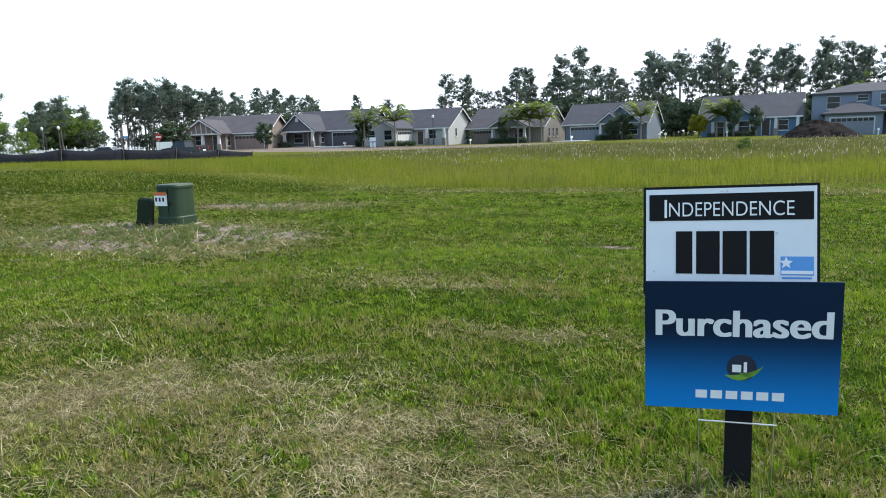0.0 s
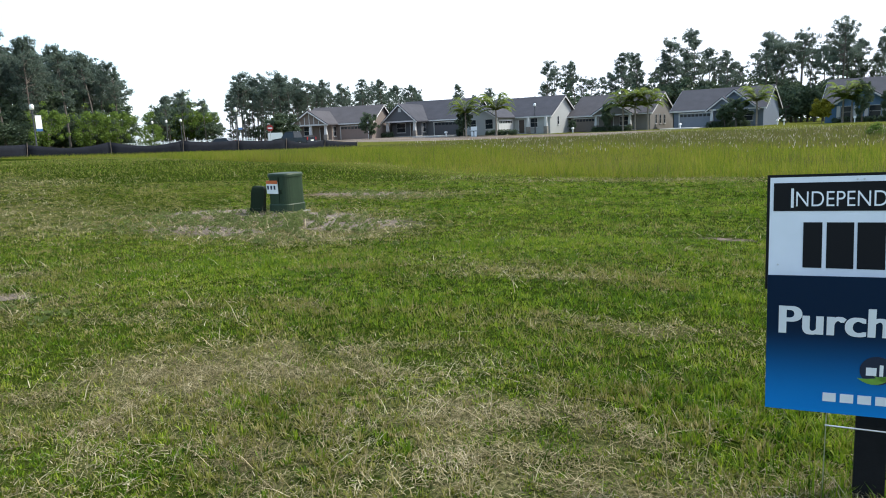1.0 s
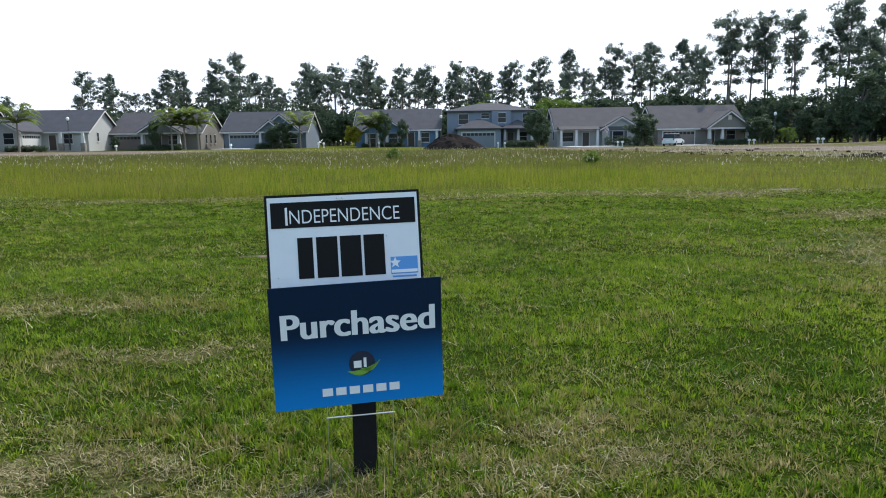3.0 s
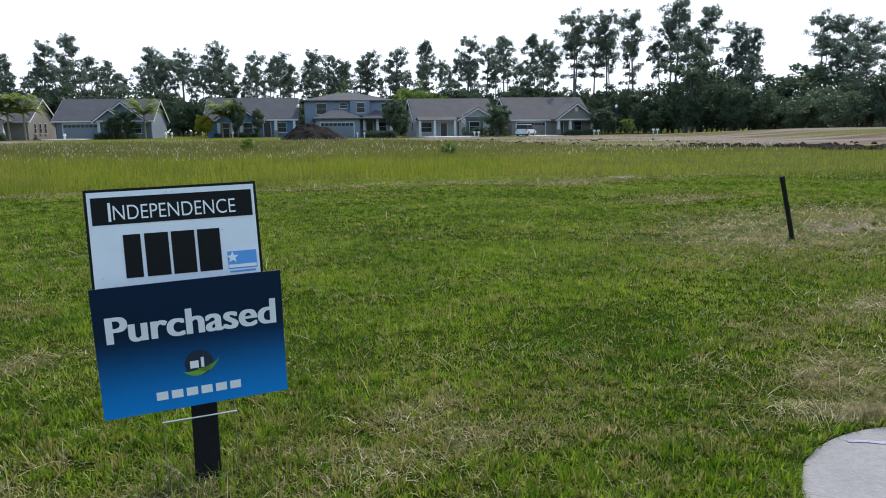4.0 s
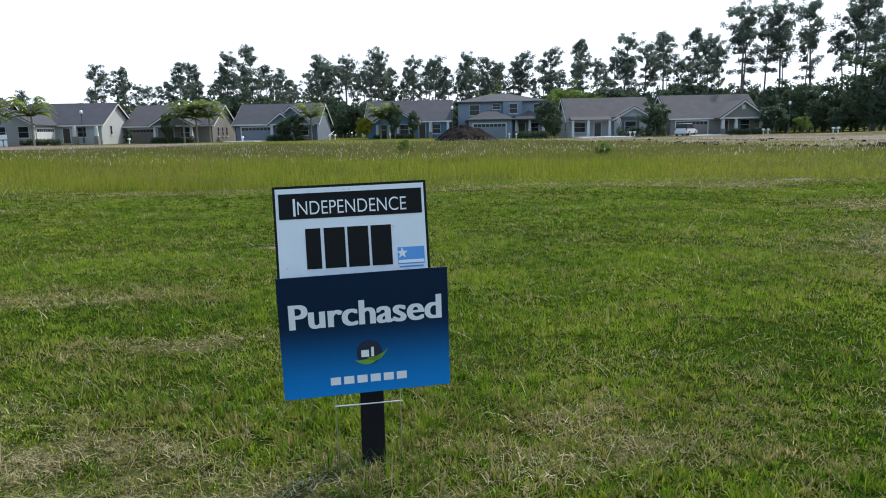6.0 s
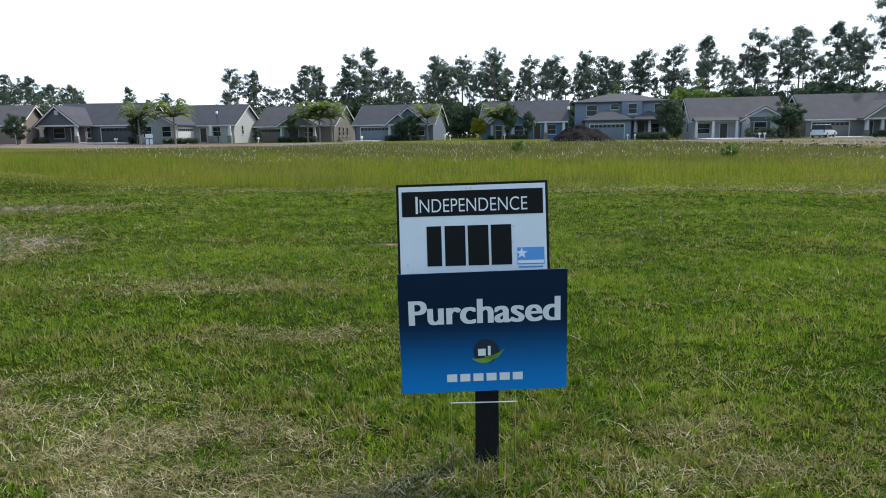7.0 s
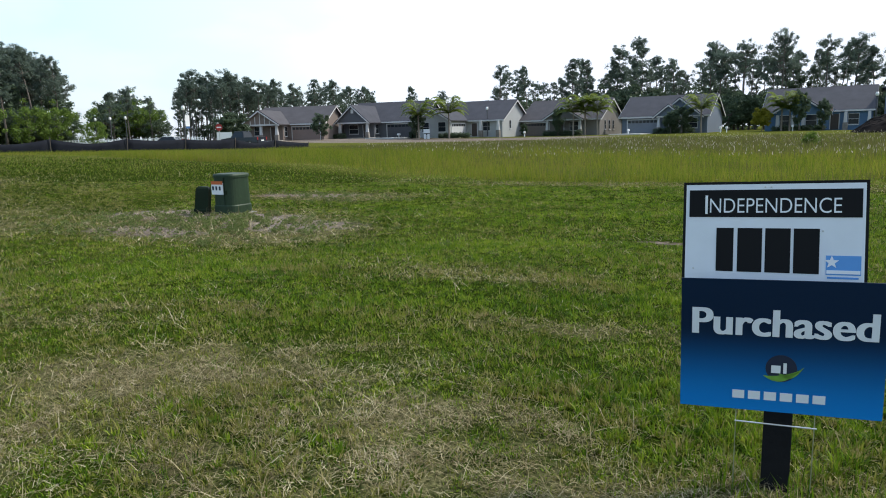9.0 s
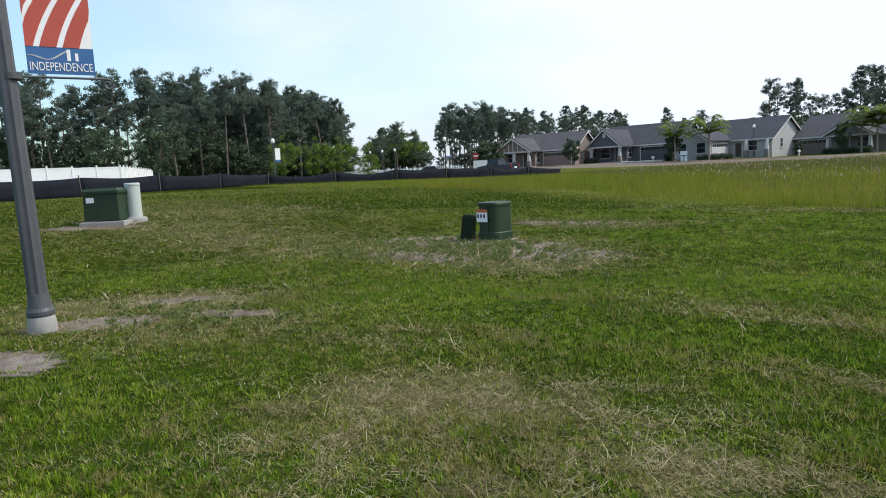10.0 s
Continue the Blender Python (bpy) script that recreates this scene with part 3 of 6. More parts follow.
M_ORANGE = shader("orange_ink", (0.55, 0.12, 0.03), 0.5, vary=0.1)
M_PALE = shader("pale_grey_plastic", (0.42, 0.46, 0.45), 0.5, vary=0.08)
transformer(), pedestal(), switch_box()


def stake():
    x, y = 6.1, 6.82
    t = base("survey_stake", pose(x, y, z_at(x, y), 0, -15, 0), "thin black leaning stake in bare patchy turf", "stake")
    part("shaft", cuboid(-0.018, 0.018, -0.018, 0.018, -0.2, 0.72, bevel=0.003), M_BLACKWOOD, t)
    part("tip_band", cuboid(-0.020, 0.020, -0.020, 0.020, 0.66, 0.70, bevel=0.002), M_BLACK, t)


stake()
PAD = (3.22, 1.77, 0.79)
_a = np.linspace(0, 6.283, 60)
PAD_Z = float(height(PAD[0] + 0.8 * np.cos(_a), PAD[1] + 0.8 * np.sin(_a)).max()) + 0.006
M_PAD = shader("worn_concrete", (0.205, 0.195, 0.205), 0.92, vary=0.2, grain=45, stain=2.2, bump=0.5, bump_scale=120)
pad = part("pavement", lathe(bmesh.new(), [(0.79, -0.2), (0.79, PAD_Z - 0.008), (0.783, PAD_Z - 0.001), (0.5, PAD_Z)], 64, (PAD[0], PAD[1], 0)), M_PAD)
tagged(pad, "round worn grey concrete slab set flush in the lawn", "concrete slab", kind="structure")
M_CHALK = shader("violet_chalk", (0.265, 0.235, 0.33), 0.95, vary=0.35, grain=50)
random.seed(4)
for pts in ([(2.98, 2.47), (3.04, 2.455), (3.09, 2.43), (3.14, 2.42)], [(3.10, 2.40), (3.15, 2.375), (3.20, 2.385), (3.21, 2.415), (3.17, 2.43)], [(3.20, 2.47), (3.25, 2.465)]):
    bm = bmesh.new()
    rows = []
    for i, (x, y) in enumerate(pts):
        (xa, ya), (xb, yb) = pts[max(i - 1, 0)], pts[min(i + 1, len(pts) - 1)]
        d = math.hypot(xb - xa, yb - ya)
        w = random.uniform(0.008, 0.016)
        rows.append([bm.verts.new((x + k * w * (ya - yb) / d, y + k * w * (xb - xa) / d, 0)) for k in (-1, 1)])
    for p, q in zip(rows, rows[1:]):
        bm.faces.new((p[0], q[0], q[1], p[1]))
    mk = part("spray_mark", bm, M_CHALK, pad, "faded violet marking paint")
    mk.location.z = PAD_Z + 0.002


# ---- street lamps ----
def street_lamp(x, y, label="dark street lamp post with a white acorn globe"):
    t = base("street_lamp", pose(x, y, z_at(x, y)), label, "street lamp", "street lamps")
    part("footing", lathe(bmesh.new(), [(0.128, -0.3), (0.122, 0.08), (0.112, 0.15), (0.10, 0.17)], 22), M_CONCRETE, t, "rough concrete footing", smooth=True)
    part("base_collar", lathe(bmesh.new(), [(0.112, 0.15), (0.118, 0.17), (0.118, 0.20), (0.104, 0.23), (0.094, 0.30), (0.088, 0.36)], 24), M_POLE, t)
    bm = bmesh.new()
    rings = [[bm.verts.new((r * (1 + 0.07 * (-1) ** i) * math.cos(math.pi * i / 8), r * (1 + 0.07 * (-1) ** i) * math.sin(math.pi * i / 8), z)) for i in range(16)] for r, z in ((0.080, 0.3), (0.056, 4.05))]
    for i in range(16):
        bm.faces.new((rings[0][i], rings[0][(i + 1) % 16], rings[1][(i + 1) % 16], rings[1][i]))
    part("pole", bm, M_POLE, t)
    part("neck", lathe(bmesh.new(), [(0.06, 4.03), (0.10, 4.08), (0.07, 4.16), (0.13, 4.28), (0.13, 4.33)], 12), M_POLE, t)
    part("globe", lathe(bmesh.new(), [(0.13, 4.33), (0.20, 4.45), (0.215, 4.60), (0.18, 4.76), (0.11, 4.84)], 16), M_GLOBE, t, "frosted white globe", smooth=True)
    part("finial", lathe(bmesh.new(), [(0.12, 4.83), (0.10, 4.88), (0.03, 4.92), (0.03, 4.97), (0.01, 5.02)], 10), M_POLE, t)
    return t


lamp = street_lamp(-31.9 * 1.09 - 19.0, 99.5)
for x, y in ((-0.3, 106.0), (51.2, 108.0), (-70.5, 30.8), (-66.5, 51.2), (-93, 73), (-105, 69), (-108.5, 68.5), (-111.5, 67.7), (-98, 76.8)):
    copy_thing(lamp, pose(x, y, z_at(x, y)))


def banner(parent, x, y, y0, y1, z0, z1, stripes=4, group=""):
    """A hanging banner beside a lamp pole, in the plane x, spreading along y."""
    b = base("banner", pose(x, y, z_at(x, y)), "red, white and blue cloth banner on a lamp pole arm", "banner", group)
    def sheet(name, a0, a1, b0, b1, mat, off):
        return part(name, cuboid(off, off + 0.004, a0, a1, b0, b1), mat, b)
    h = z1 - z0
    split = z0 + 0.155 * h
    part("cloth", cuboid(-0.004, 0.004, y0, y1, split, z1), M_CLOTH, b, "white cloth field")
    part("blue_field", cuboid(-0.004, 0.004, y0, y1, z0, split), M_BLUE, b)
    w = y1 - y0
    for k in range(-stripes, 2 if stripes else 0):
        bm = bmesh.new()
        n = 16
        lo_, hi_ = [], []
        for i in range(n):
            v = i / (n - 1)
            c = y0 + w * (0.20 + 0.34 * k + 0.7 * v + 1.2 * v * v)
            a, e = max(y0, min(y1, c)), max(y0, min(y1, c + w * 0.25))
            lo_.append((a, split + (z1 - split) * v)), hi_.append((e, split + (z1 - split) * v))
        pts = [p for p in lo_ + hi_[::-1]]
        fr = [bm.verts.new((0.0075, a, c)) for a, c in pts]
        for i in range(n - 1):
            q = (fr[i], fr[2 * n - 1 - i], fr[2 * n - 2 - i], fr[i + 1])
            if (q[0].co - q[1].co).length > 1e-4 or (q[2].co - q[3].co).length > 1e-4:
                bm.faces.new(q)
        bmesh.ops.remove_doubles(bm, verts=bm.verts, dist=1e-5)
        bmesh.ops.delete(bm, geom=[v for v in bm.verts if not v.link_faces], context="VERTS")
        if not len(bm.faces):
            bm.free()
            continue
        g = bmesh.ops.extrude_face_region(bm, geom=list(bm.faces))
        bmesh.ops.translate(bm, verts=[v for v in g["geom"] if isinstance(v, bmesh.types.BMVert)], vec=(-0.004, 0, 0))
        part("red_stripe", bm, M_RED, b)
    for z in (z0 - 0.03, z1 + 0.03):
        arm = bmesh.new()
        rod(arm, (0, 0, z), (0, y1 + 0.03, z), 0.011)
        pts = [(0, y1 + 0.10 + (0.052 - 0.0022 * i) * math.sin(0.55 * i), z - 0.052 + (0.052 - 0.0022 * i) * math.cos(0.55 * i)) for i in range(16)]
        rod(arm, (0, y1 + 0.03, z), pts[0], 0.010)
        for p, q in zip(pts, pts[1:]):
            rod(arm, p, q, 0.009, n=6)
        part("arm", arm, M_POLE, b, "dark scrolled iron arm")
    for z in (z0 - 0.03, z1 + 0.03):
        part("clamp", lathe(bmesh.new(), [(0.074, z - 0.035), (0.084, z - 0.028), (0.084, z + 0.028), (0.074, z + 0.035)], 16), M_POLE, b)
    return b, split


near_lamp = copy_thing(lamp, pose(-6.62, 0.88, z_at(-6.62, 0.88), 0.8, 0, 0))
near_lamp["label"] = "dark fluted lamp post with banner arm and concrete footing"
ban, split = banner(near_lamp, -6.62, 0.88, 0.13, 0.68, 2.34, 3.9, 6)
word = lettering("banner_word", "INDEPENDENCE", 0.0, 0.51, 0.0, 0.075, 0, M_CLOTH, ban, -0.004)
word.matrix_basis = pose(0.0075, 0.15, 2.37, 0, 0, 90)
bm = bmesh.new()
curve = [(0.14 + 0.31 * i / 48, 2.485 + 0.020 * math.sin(i * 0.1375 + 1.2) + 0.04 * (i / 48) ** 3) for i in range(49)]
for (a, c), (d, e) in zip(curve, curve[1:]):
    box(bm, 0.004, 0.007, a, d + 0.004, min(c, e) - 0.004, max(c, e) + 0.004)
for a, c, w_, h_ in ((0.47, 2.515, 0.03, 0.10), (0.535, 2.50, 0.026, 0.07)):
    box(bm, 0.004, 0.007, a - w_ / 2, a + w_ / 2, c - h_ / 2, c + h_ / 2)
part("banner_drawing", bm, M_CLOTH, ban, "white line and two plain white marks")
for x, y in ((-70.5, 30.8), (-66.5, 51.2)):
    banner(None, x, y, 0.17, 0.75, 2.3, 3.8, 0)[0]["label"] = "pale cloth banner on a distant lamp pole"


# ---- houses ----
def walls_colour(name, c):
    return shader(name, c, 0.85, vary=0.06, grain=6, stain=0.4, bump=0.15, bump_scale=12, spec=0.3)


W_TAN = walls_colour("tan_stucco", (0.195, 0.182, 0.170))
W_PEACH = walls_colour("peach_stucco", (0.185, 0.150, 0.135))
W_SLATE = walls_colour("slate_siding", (0.100, 0.105, 0.120))
W_WHITE = walls_colour("cream_stucco", (0.36, 0.37, 0.375))
W_BLUEGREY = walls_colour("blue_grey_stucco", (0.135, 0.165, 0.215))
W_BLUE = walls_colour("blue_siding", (0.098, 0.178, 0.29))
W_GREY = walls_colour("grey_stucco", (0.19, 0.225, 0.285))
W_GARAGE = walls_colour("garage_door_paint", (0.185, 0.205, 0.24))
W_GARDARK = walls_colour("dark_garage_door_paint", (0.084, 0.084, 0.096))
W_STONE = shader("stacked_stone", (0.20, 0.18, 0.165), 0.9, vary=0.4, grain=5, stain=1.2, bump=0.6, bump_scale=6)


def prism(bm, x0, x1, y0, y1, z0, eave, ridge, along):
    """Walls with gable ends, open to no side; the ridge runs along x or y."""
    if along == "x":
        yc = (y0 + y1) / 2
        ends = [[(x, y0, z0), (x, y1, z0), (x, y1, eave), (x, yc, ridge), (x, y0, eave)] for x in (x0, x1)]
    else:
        xc = (x0 + x1) / 2
        ends = [[(x0, y, z0), (x1, y, z0), (x1, y, eave), (xc, y, ridge), (x0, y, eave)] for y in (y0, y1)]
    a, b = ([bm.verts.new(p) for p in e] for e in ends)
    bm.faces.new(a), bm.faces.new(b[::-1])
    for i in range(5):
        bm.faces.new((a[(i + 1) % 5], a[i], b[i], b[(i + 1) % 5]))
    bmesh.ops.recalc_face_normals(bm, faces=bm.faces)
    return bm


def roof_planes(bm, x0, x1, y0, y1, eave, ridge, along, over=0.45, thick=0.16, y_back=None):
    """Two sloping slabs that overhang the walls."""
    if along == "x":
        yc, half = (y0 + y1) / 2, (y1 - y0) / 2
        s = (ridge - eave) / half
        for sgn in (-1, 1):
            lo = (yc + sgn * (half + over), eave - s * over)
            pts = [(x0 - over, lo[0], lo[1]), (x1 + over, lo[0], lo[1]), (x1 + over, yc, ridge), (x0 - over, yc, ridge)]
            up = [bm.verts.new((a, b, c + thick)) for a, b, c in pts]
            dn = [bm.verts.new((a, b, c + 0.01)) for a, b, c in pts]
            bm.faces.new(up), bm.faces.new(dn[::-1])
            for i in range(4):
                bm.faces.new((up[i], dn[i], dn[(i + 1) % 4], up[(i + 1) % 4]))
    else:
        xc, half = (x0 + x1) / 2, (x1 - x0) / 2
        s = (ridge - eave) / half
        for sgn in (-1, 1):
            lo = (xc + sgn * (half + over), eave - s * over)
            pts = [(lo[0], y0 - over, lo[1]), (xc, y0 - over, ridge), (xc, y1, ridge), (lo[0], y1, lo[1])]
            up = [bm.verts.new((a, b, c + thick)) for a, b, c in pts]
            dn = [bm.verts.new((a, b, c + 0.01)) for a, b, c in pts]
            bm.faces.new(up), bm.faces.new(dn[::-1])
            for i in range(4):
                bm.faces.new((up[i], dn[i], dn[(i + 1) % 4], up[(i + 1) % 4]))
    bmesh.ops.recalc_face_normals(bm, faces=bm.faces)
    return bm


def hip_roof(bm, x0, x1, y0, y1, eave, ridge, over=0.45):
    x0, x1, y0, y1 = x0 - over, x1 + over, y0 - over, y1 + over
    h = min((x1 - x0), (y1 - y0)) / 2
    if x1 - x0 >= y1 - y0:
        r = [((x0 + h), (y0 + y1) / 2), ((x1 - h), (y0 + y1) / 2)]
    else:
        r = [((x0 + x1) / 2, y0 + h), ((x0 + x1) / 2, y1 - h)]
    c = [bm.verts.new((a, b, eave)) for a, b in ((x0, y0), (x1, y0), (x1, y1), (x0, y1))]
    f = [bm.verts.new((a, b, eave - 0.18)) for a, b in ((x0, y0), (x1, y0), (x1, y1), (x0, y1))]
    p, q = [bm.verts.new((a, b, ridge)) for a, b in r]
    if x1 - x0 >= y1 - y0:
        fs = [(c[0], c[1], q, p), (c[1], c[2], q), (c[2], c[3], p, q), (c[3], c[0], p)]
    else:
        fs = [(c[0], c[1], p), (c[1], c[2], q, p), (c[2], c[3], q), (c[3], c[0], p, q)]
    for v in fs:
        bm.faces.new(v)
    for i in range(4):
        bm.faces.new((f[i], f[(i + 1) % 4], c[(i + 1) % 4], c[i]))
    bm.faces.new(f[::-1])
    bmesh.ops.recalc_face_normals(bm, faces=bm.faces)
    return bm


def add_window(h, x, y, z, w, ht, side=""):
    """A framed window on the front, or on the side wall facing +x or -x."""
    m = {"": pose(x, y, z), "+": pose(x, y, z, 0, 0, 90), "-": pose(x, y, z, 0, 0, -90)}[side]
    win = part("window", cuboid(-w / 2 - 0.045, w / 2 + 0.045, -0.05, 0.02, -0.045, ht + 0.045), M_TRIM, h)
    win.matrix_basis = m
    for k in (0, 1):
        part("pane", cuboid(-w / 2, w / 2, -0.056, -0.051, k * ht / 2 + 0.02, (k + 1) * ht / 2 - 0.02), M_GLASS, win)
    part("sill", cuboid(-w / 2 - 0.1, w / 2 + 0.1, -0.12, -0.052, -0.14, -0.06), M_TRIM, win)


def add_shutters(h, x, y, z, w, ht, mat):
    for s in (-1, 1):
        c = x + s * (w / 2 + 0.33)
        part("shutter", cuboid(c - 0.2, c + 0.2, y - 0.05, y + 0.01, z - 0.05, z + ht + 0.05), mat, h)


def add_garage(h, x0, x1, y, mat, side=False):
    d = part("garage_door", cuboid(x0, x1, -0.06, 0.03, 0.02, 2.13), mat, h)
    d.matrix_basis = pose(0, y, 0) if not side else pose(y, 0, 0, 0, 0, 90)
    n = 4
    for r in range(n):
        z0 = 0.06 + r * 0.52
        for k in range(8):
            w = (x1 - x0) / 8
            a = x0 + k * w
            part("panel", cuboid(a + 0.06, a + w - 0.06, -0.075, -0.062, z0 + 0.06, z0 + 0.44), M_GLASS if r == n - 1 else mat, d)
    for a, b, c, e in ((x0 - 0.14, x0, 0, 2.27), (x1, x1 + 0.14, 0, 2.27), (x0, x1, 2.13, 2.27)):
        part("casing", cuboid(a, b, -0.07, 0.03, c, e), M_TRIM, d)


def add_column(h, x, y, top, stone=True):
    if stone:
        part("column_base", cuboid(x - 0.3, x + 0.3, y - 0.3, y + 0.3, -0.3, 0.95, bevel=0.02), W_STONE, h)
    bm = bmesh.new()
    loft(bm, [(-0.22, -0.22), (0.22, -0.22), (0.22, 0.22), (-0.22, 0.22)], [(0.95 if stone else -0.3, 1), (top, 0.72)])
    c = part("column", bm, M_TRIM, h)
    c.location.x, c.location.y = x, y


def rake(h, x0, x1, y, eave, ridge, name="rake_board", over=0.45, mat=None):
    """Pale boards along the slopes of a front gable."""
    xc, half = (x0 + x1) / 2, (x1 - x0) / 2
    s = (ridge - eave) / half
    for sgn in (-1, 1):
        bm = bmesh.new()
        a, b = (xc + sgn * (half + over), eave - s * over), (xc, ridge)
        slab(bm, [(a[0], a[1] - 0.20), (b[0], b[1] - 0.20), (b[0], b[1] + 0.02), (a[0], a[1] + 0.02)], 0.06)
        o = part(name, bm, mat or M_TRIM, h)
        o.location.y = y - over - 0.07


def side_rake(h, x, y0, y1, eave, ridge, over=0.45):
    yc, half = (y0 + y1) / 2, (y1 - y0) / 2
    s = (ridge - eave) / half
    for sgn in (-1, 1):
        bm = bmesh.new()
        a, b = (yc + sgn * (half + over), eave - s * over), (yc, ridge)
        slab(bm, [(a[0], a[1] - 0.20), (b[0], b[1] - 0.20), (b[0], b[1] + 0.02), (a[0], a[1] + 0.02)], 0.06)
        o = part("rake_board", bm, M_TRIM, h)
        o.matrix_basis = pose(x, 0, 0, 0, 0, 90)


def house(x, y, turn, label, w, wall, roof, depth=11.0, eave=2.75, ridge=5.75):
    h = base("house", pose(x, y, z_at(x, y), 0, 0, turn), label, "house", "houses along the street")
    part("wall", prism(bmesh.new(), 0, w, 0, depth, -0.5, eave, ridge, "x"), wall, h)
    part("roof", roof_planes(bmesh.new(), 0, w, 0, depth, eave, ridge, "x"), roof, h)
    side_rake(h, w + 0.46, 0, depth, eave, ridge), side_rake(h, -0.52, 0, depth, eave, ridge)
    s = (ridge - eave) / (depth / 2)
    part("fascia", cuboid(-0.45, w + 0.45, -0.53, -0.46, eave - 0.45 * s - 0.1, eave - 0.45 * s + 0.12), M_TRIM, h)
    return h


def wing(h, x0, x1, proj, wall, roof, eave=2.75, ridge=4.6, back=4.0, open_porch=False, double=False):
    """A gabled bay or porch that stands out before the front wall."""
    if open_porch:
        bm = slab(bmesh.new(), [(x0, eave - 0.35), (x1, eave - 0.35), (x1, eave), ((x0 + x1) / 2, ridge), (x0, eave)], 0.2)
        o = part("porch_gable", bm, wall, h)
        o.location.y = -proj
        for x in (x0, x1 - 0.2):
            part("porch_beam", cuboid(x, x + 0.2, -proj + 0.2, 0, eave - 0.35, eave), M_TRIM, h)
        part("porch_beam", cuboid(x0, x1, -proj - 0.03, -proj, eave - 0.38, eave - 0.15), M_TRIM, h)
        part("porch_ceiling", cuboid(x0 + 0.2, x1 - 0.2, -proj + 0.2, 0, eave - 0.1, eave - 0.04), M_TRIM, h)
        part("porch_floor", cuboid(x0, x1, -proj, 0, -0.4, 0.08), M_CONCRETE, h)
    else:
        part("bay_wall", prism(bmesh.new(), x0, x1, -proj, back, -0.5, eave, ridge, "y"), wall, h)
    part("gable_roof", roof_planes(bmesh.new(), x0, x1, -proj, back, eave, ridge, "y"), roof, h)
    rake(h, x0, x1, -proj, eave, ridge)
    if double:
        part("gable_vent", cuboid((x0 + x1) / 2 - 0.25, (x0 + x1) / 2 + 0.25, -proj - 0.05, -proj + 0.02, ridge - 1.25, ridge - 0.6), M_TRIM, h)


def deep_bay(h, x0, x1, proj, wall):
    """The walled part of a wing, behind its open porch."""
    part("bay_wall", cuboid(x0, x1, -proj, -0.01, -0.5, 2.62), wall, h)


def plain_door(h, x, y):
    d = part("front_door", cuboid(x - 0.48, x + 0.48, y - 0.06, y + 0.02, 0.05, 2.1), M_DOOR, h)
    part("door_casing", cuboid(x - 0.6, x - 0.48, y - 0.05, y + 0.02, 0.05, 2.2), M_TRIM, d)
    part("door_casing", cuboid(x + 0.48, x + 0.6, y - 0.05, y + 0.02, 0.05, 2.2), M_TRIM, d)


G, B_ = M_ROOFS
# peach house at the bend of the street
h = house(-86.3, 79.6, 22, "peach stucco one-storey house with a gabled porch", 11.9, W_PEACH, B_, ridge=5.45)
wing(h, 0.2, 6.0, 4.4, W_PEACH, B_, ridge=4.7, open_porch=True)
deep_bay(h, 0.3, 5.9, 2.2, W_PEACH)
for cx in (0.5, 3.1, 5.7):
    add_column(h, cx, -4.1, 2.4)
add_window(h, 1.8, -2.2, 0.9, 1.4, 1.4), plain_door(h, 4.4, -2.2), add_window(h, 5.9, -1.1, 0.7, 1.0, 1.5, "+")
for k in range(-2, 3):
    part("batten", cuboid(3.05 + k * 0.8, 3.15 + k * 0.8, -4.45, -4.405, 2.5, 4.35 - abs(k) * 0.6), M_TRIM, h)
add_garage(h, 6.6, 11.3, 0, walls_colour("peach_garage_paint", (0.24, 0.18, 0.16)))
# slate house with a white-edged porch gable
h = house(-78.2, 93.5, 12, "slate grey one-storey house with a white-edged porch gable", 14.0, W_SLATE, G, ridge=6.0)
wing(h, 0.5, 6.3, 4.6, W_SLATE, G, ridge=5.3, open_porch=True, double=True)
deep_bay(h, 0.6, 6.2, 2.3, W_SLATE)
for cx in (0.85, 5.95):
    add_column(h, cx, -4.3, 2.4)
add_window(h, 2.4, -2.3, 0.7, 1.6, 1.5), plain_door(h, 4.7, -2.3), add_window(h, 6.2, -1.2, 0.7, 1.0, 1.5, "+")
add_garage(h, 7.6, 13.0, 0, W_GARDARK)
# cream house with its garage turned sideways
h = house(-63.6, 99.0, 4, "cream stucco house with a side-facing garage wing", 12.4, W_WHITE, G, ridge=5.8)
wing(h, 0.0, 6.0, 6.0, W_WHITE, G, ridge=4.5)
add_window(h, 1.6, -6.0, 0.9, 1.2, 1.5), add_window(h, 4.6, -6.0, 0.9, 1.3, 1.5)
add_garage(h, -5.4, -0.8, 6.0, M_TRIM, side=True)
add_window(h, 9.6, 0, 0.9, 1.2, 1.4), plain_door(h, 7.4, 0), add_column(h, 9.0, -1.0, 2.4), add_column(h, 12.1, -1.0, 2.4)
add_window(h, 12.4, 3.2, 1.2, 0.6, 1.3, "+")
# tan house with a palm before its porch
h = house(-51.3, 107.4, 0, "tan stucco house with a garage and shaded porch", 13.6, W_TAN, B_, ridge=5.85)
wing(h, 5.2, 11.4, 2.4, W_TAN, B_, ridge=4.6, open_porch=True)
for cx in (5.5, 11.1):
    add_column(h, cx, -2.1, 2.4)
add_window(h, 9.4, 0, 0.8, 1.5, 1.4), plain_door(h, 7.0, 0)
add_garage(h, 0.5, 4.9, 0, walls_colour("tan_garage_paint", (0.17, 0.145, 0.13)))
for k in (2.6, 4.6, 6.6):
    add_window(h, 13.6, k, 0.9, 0.6, 1.4, "+")
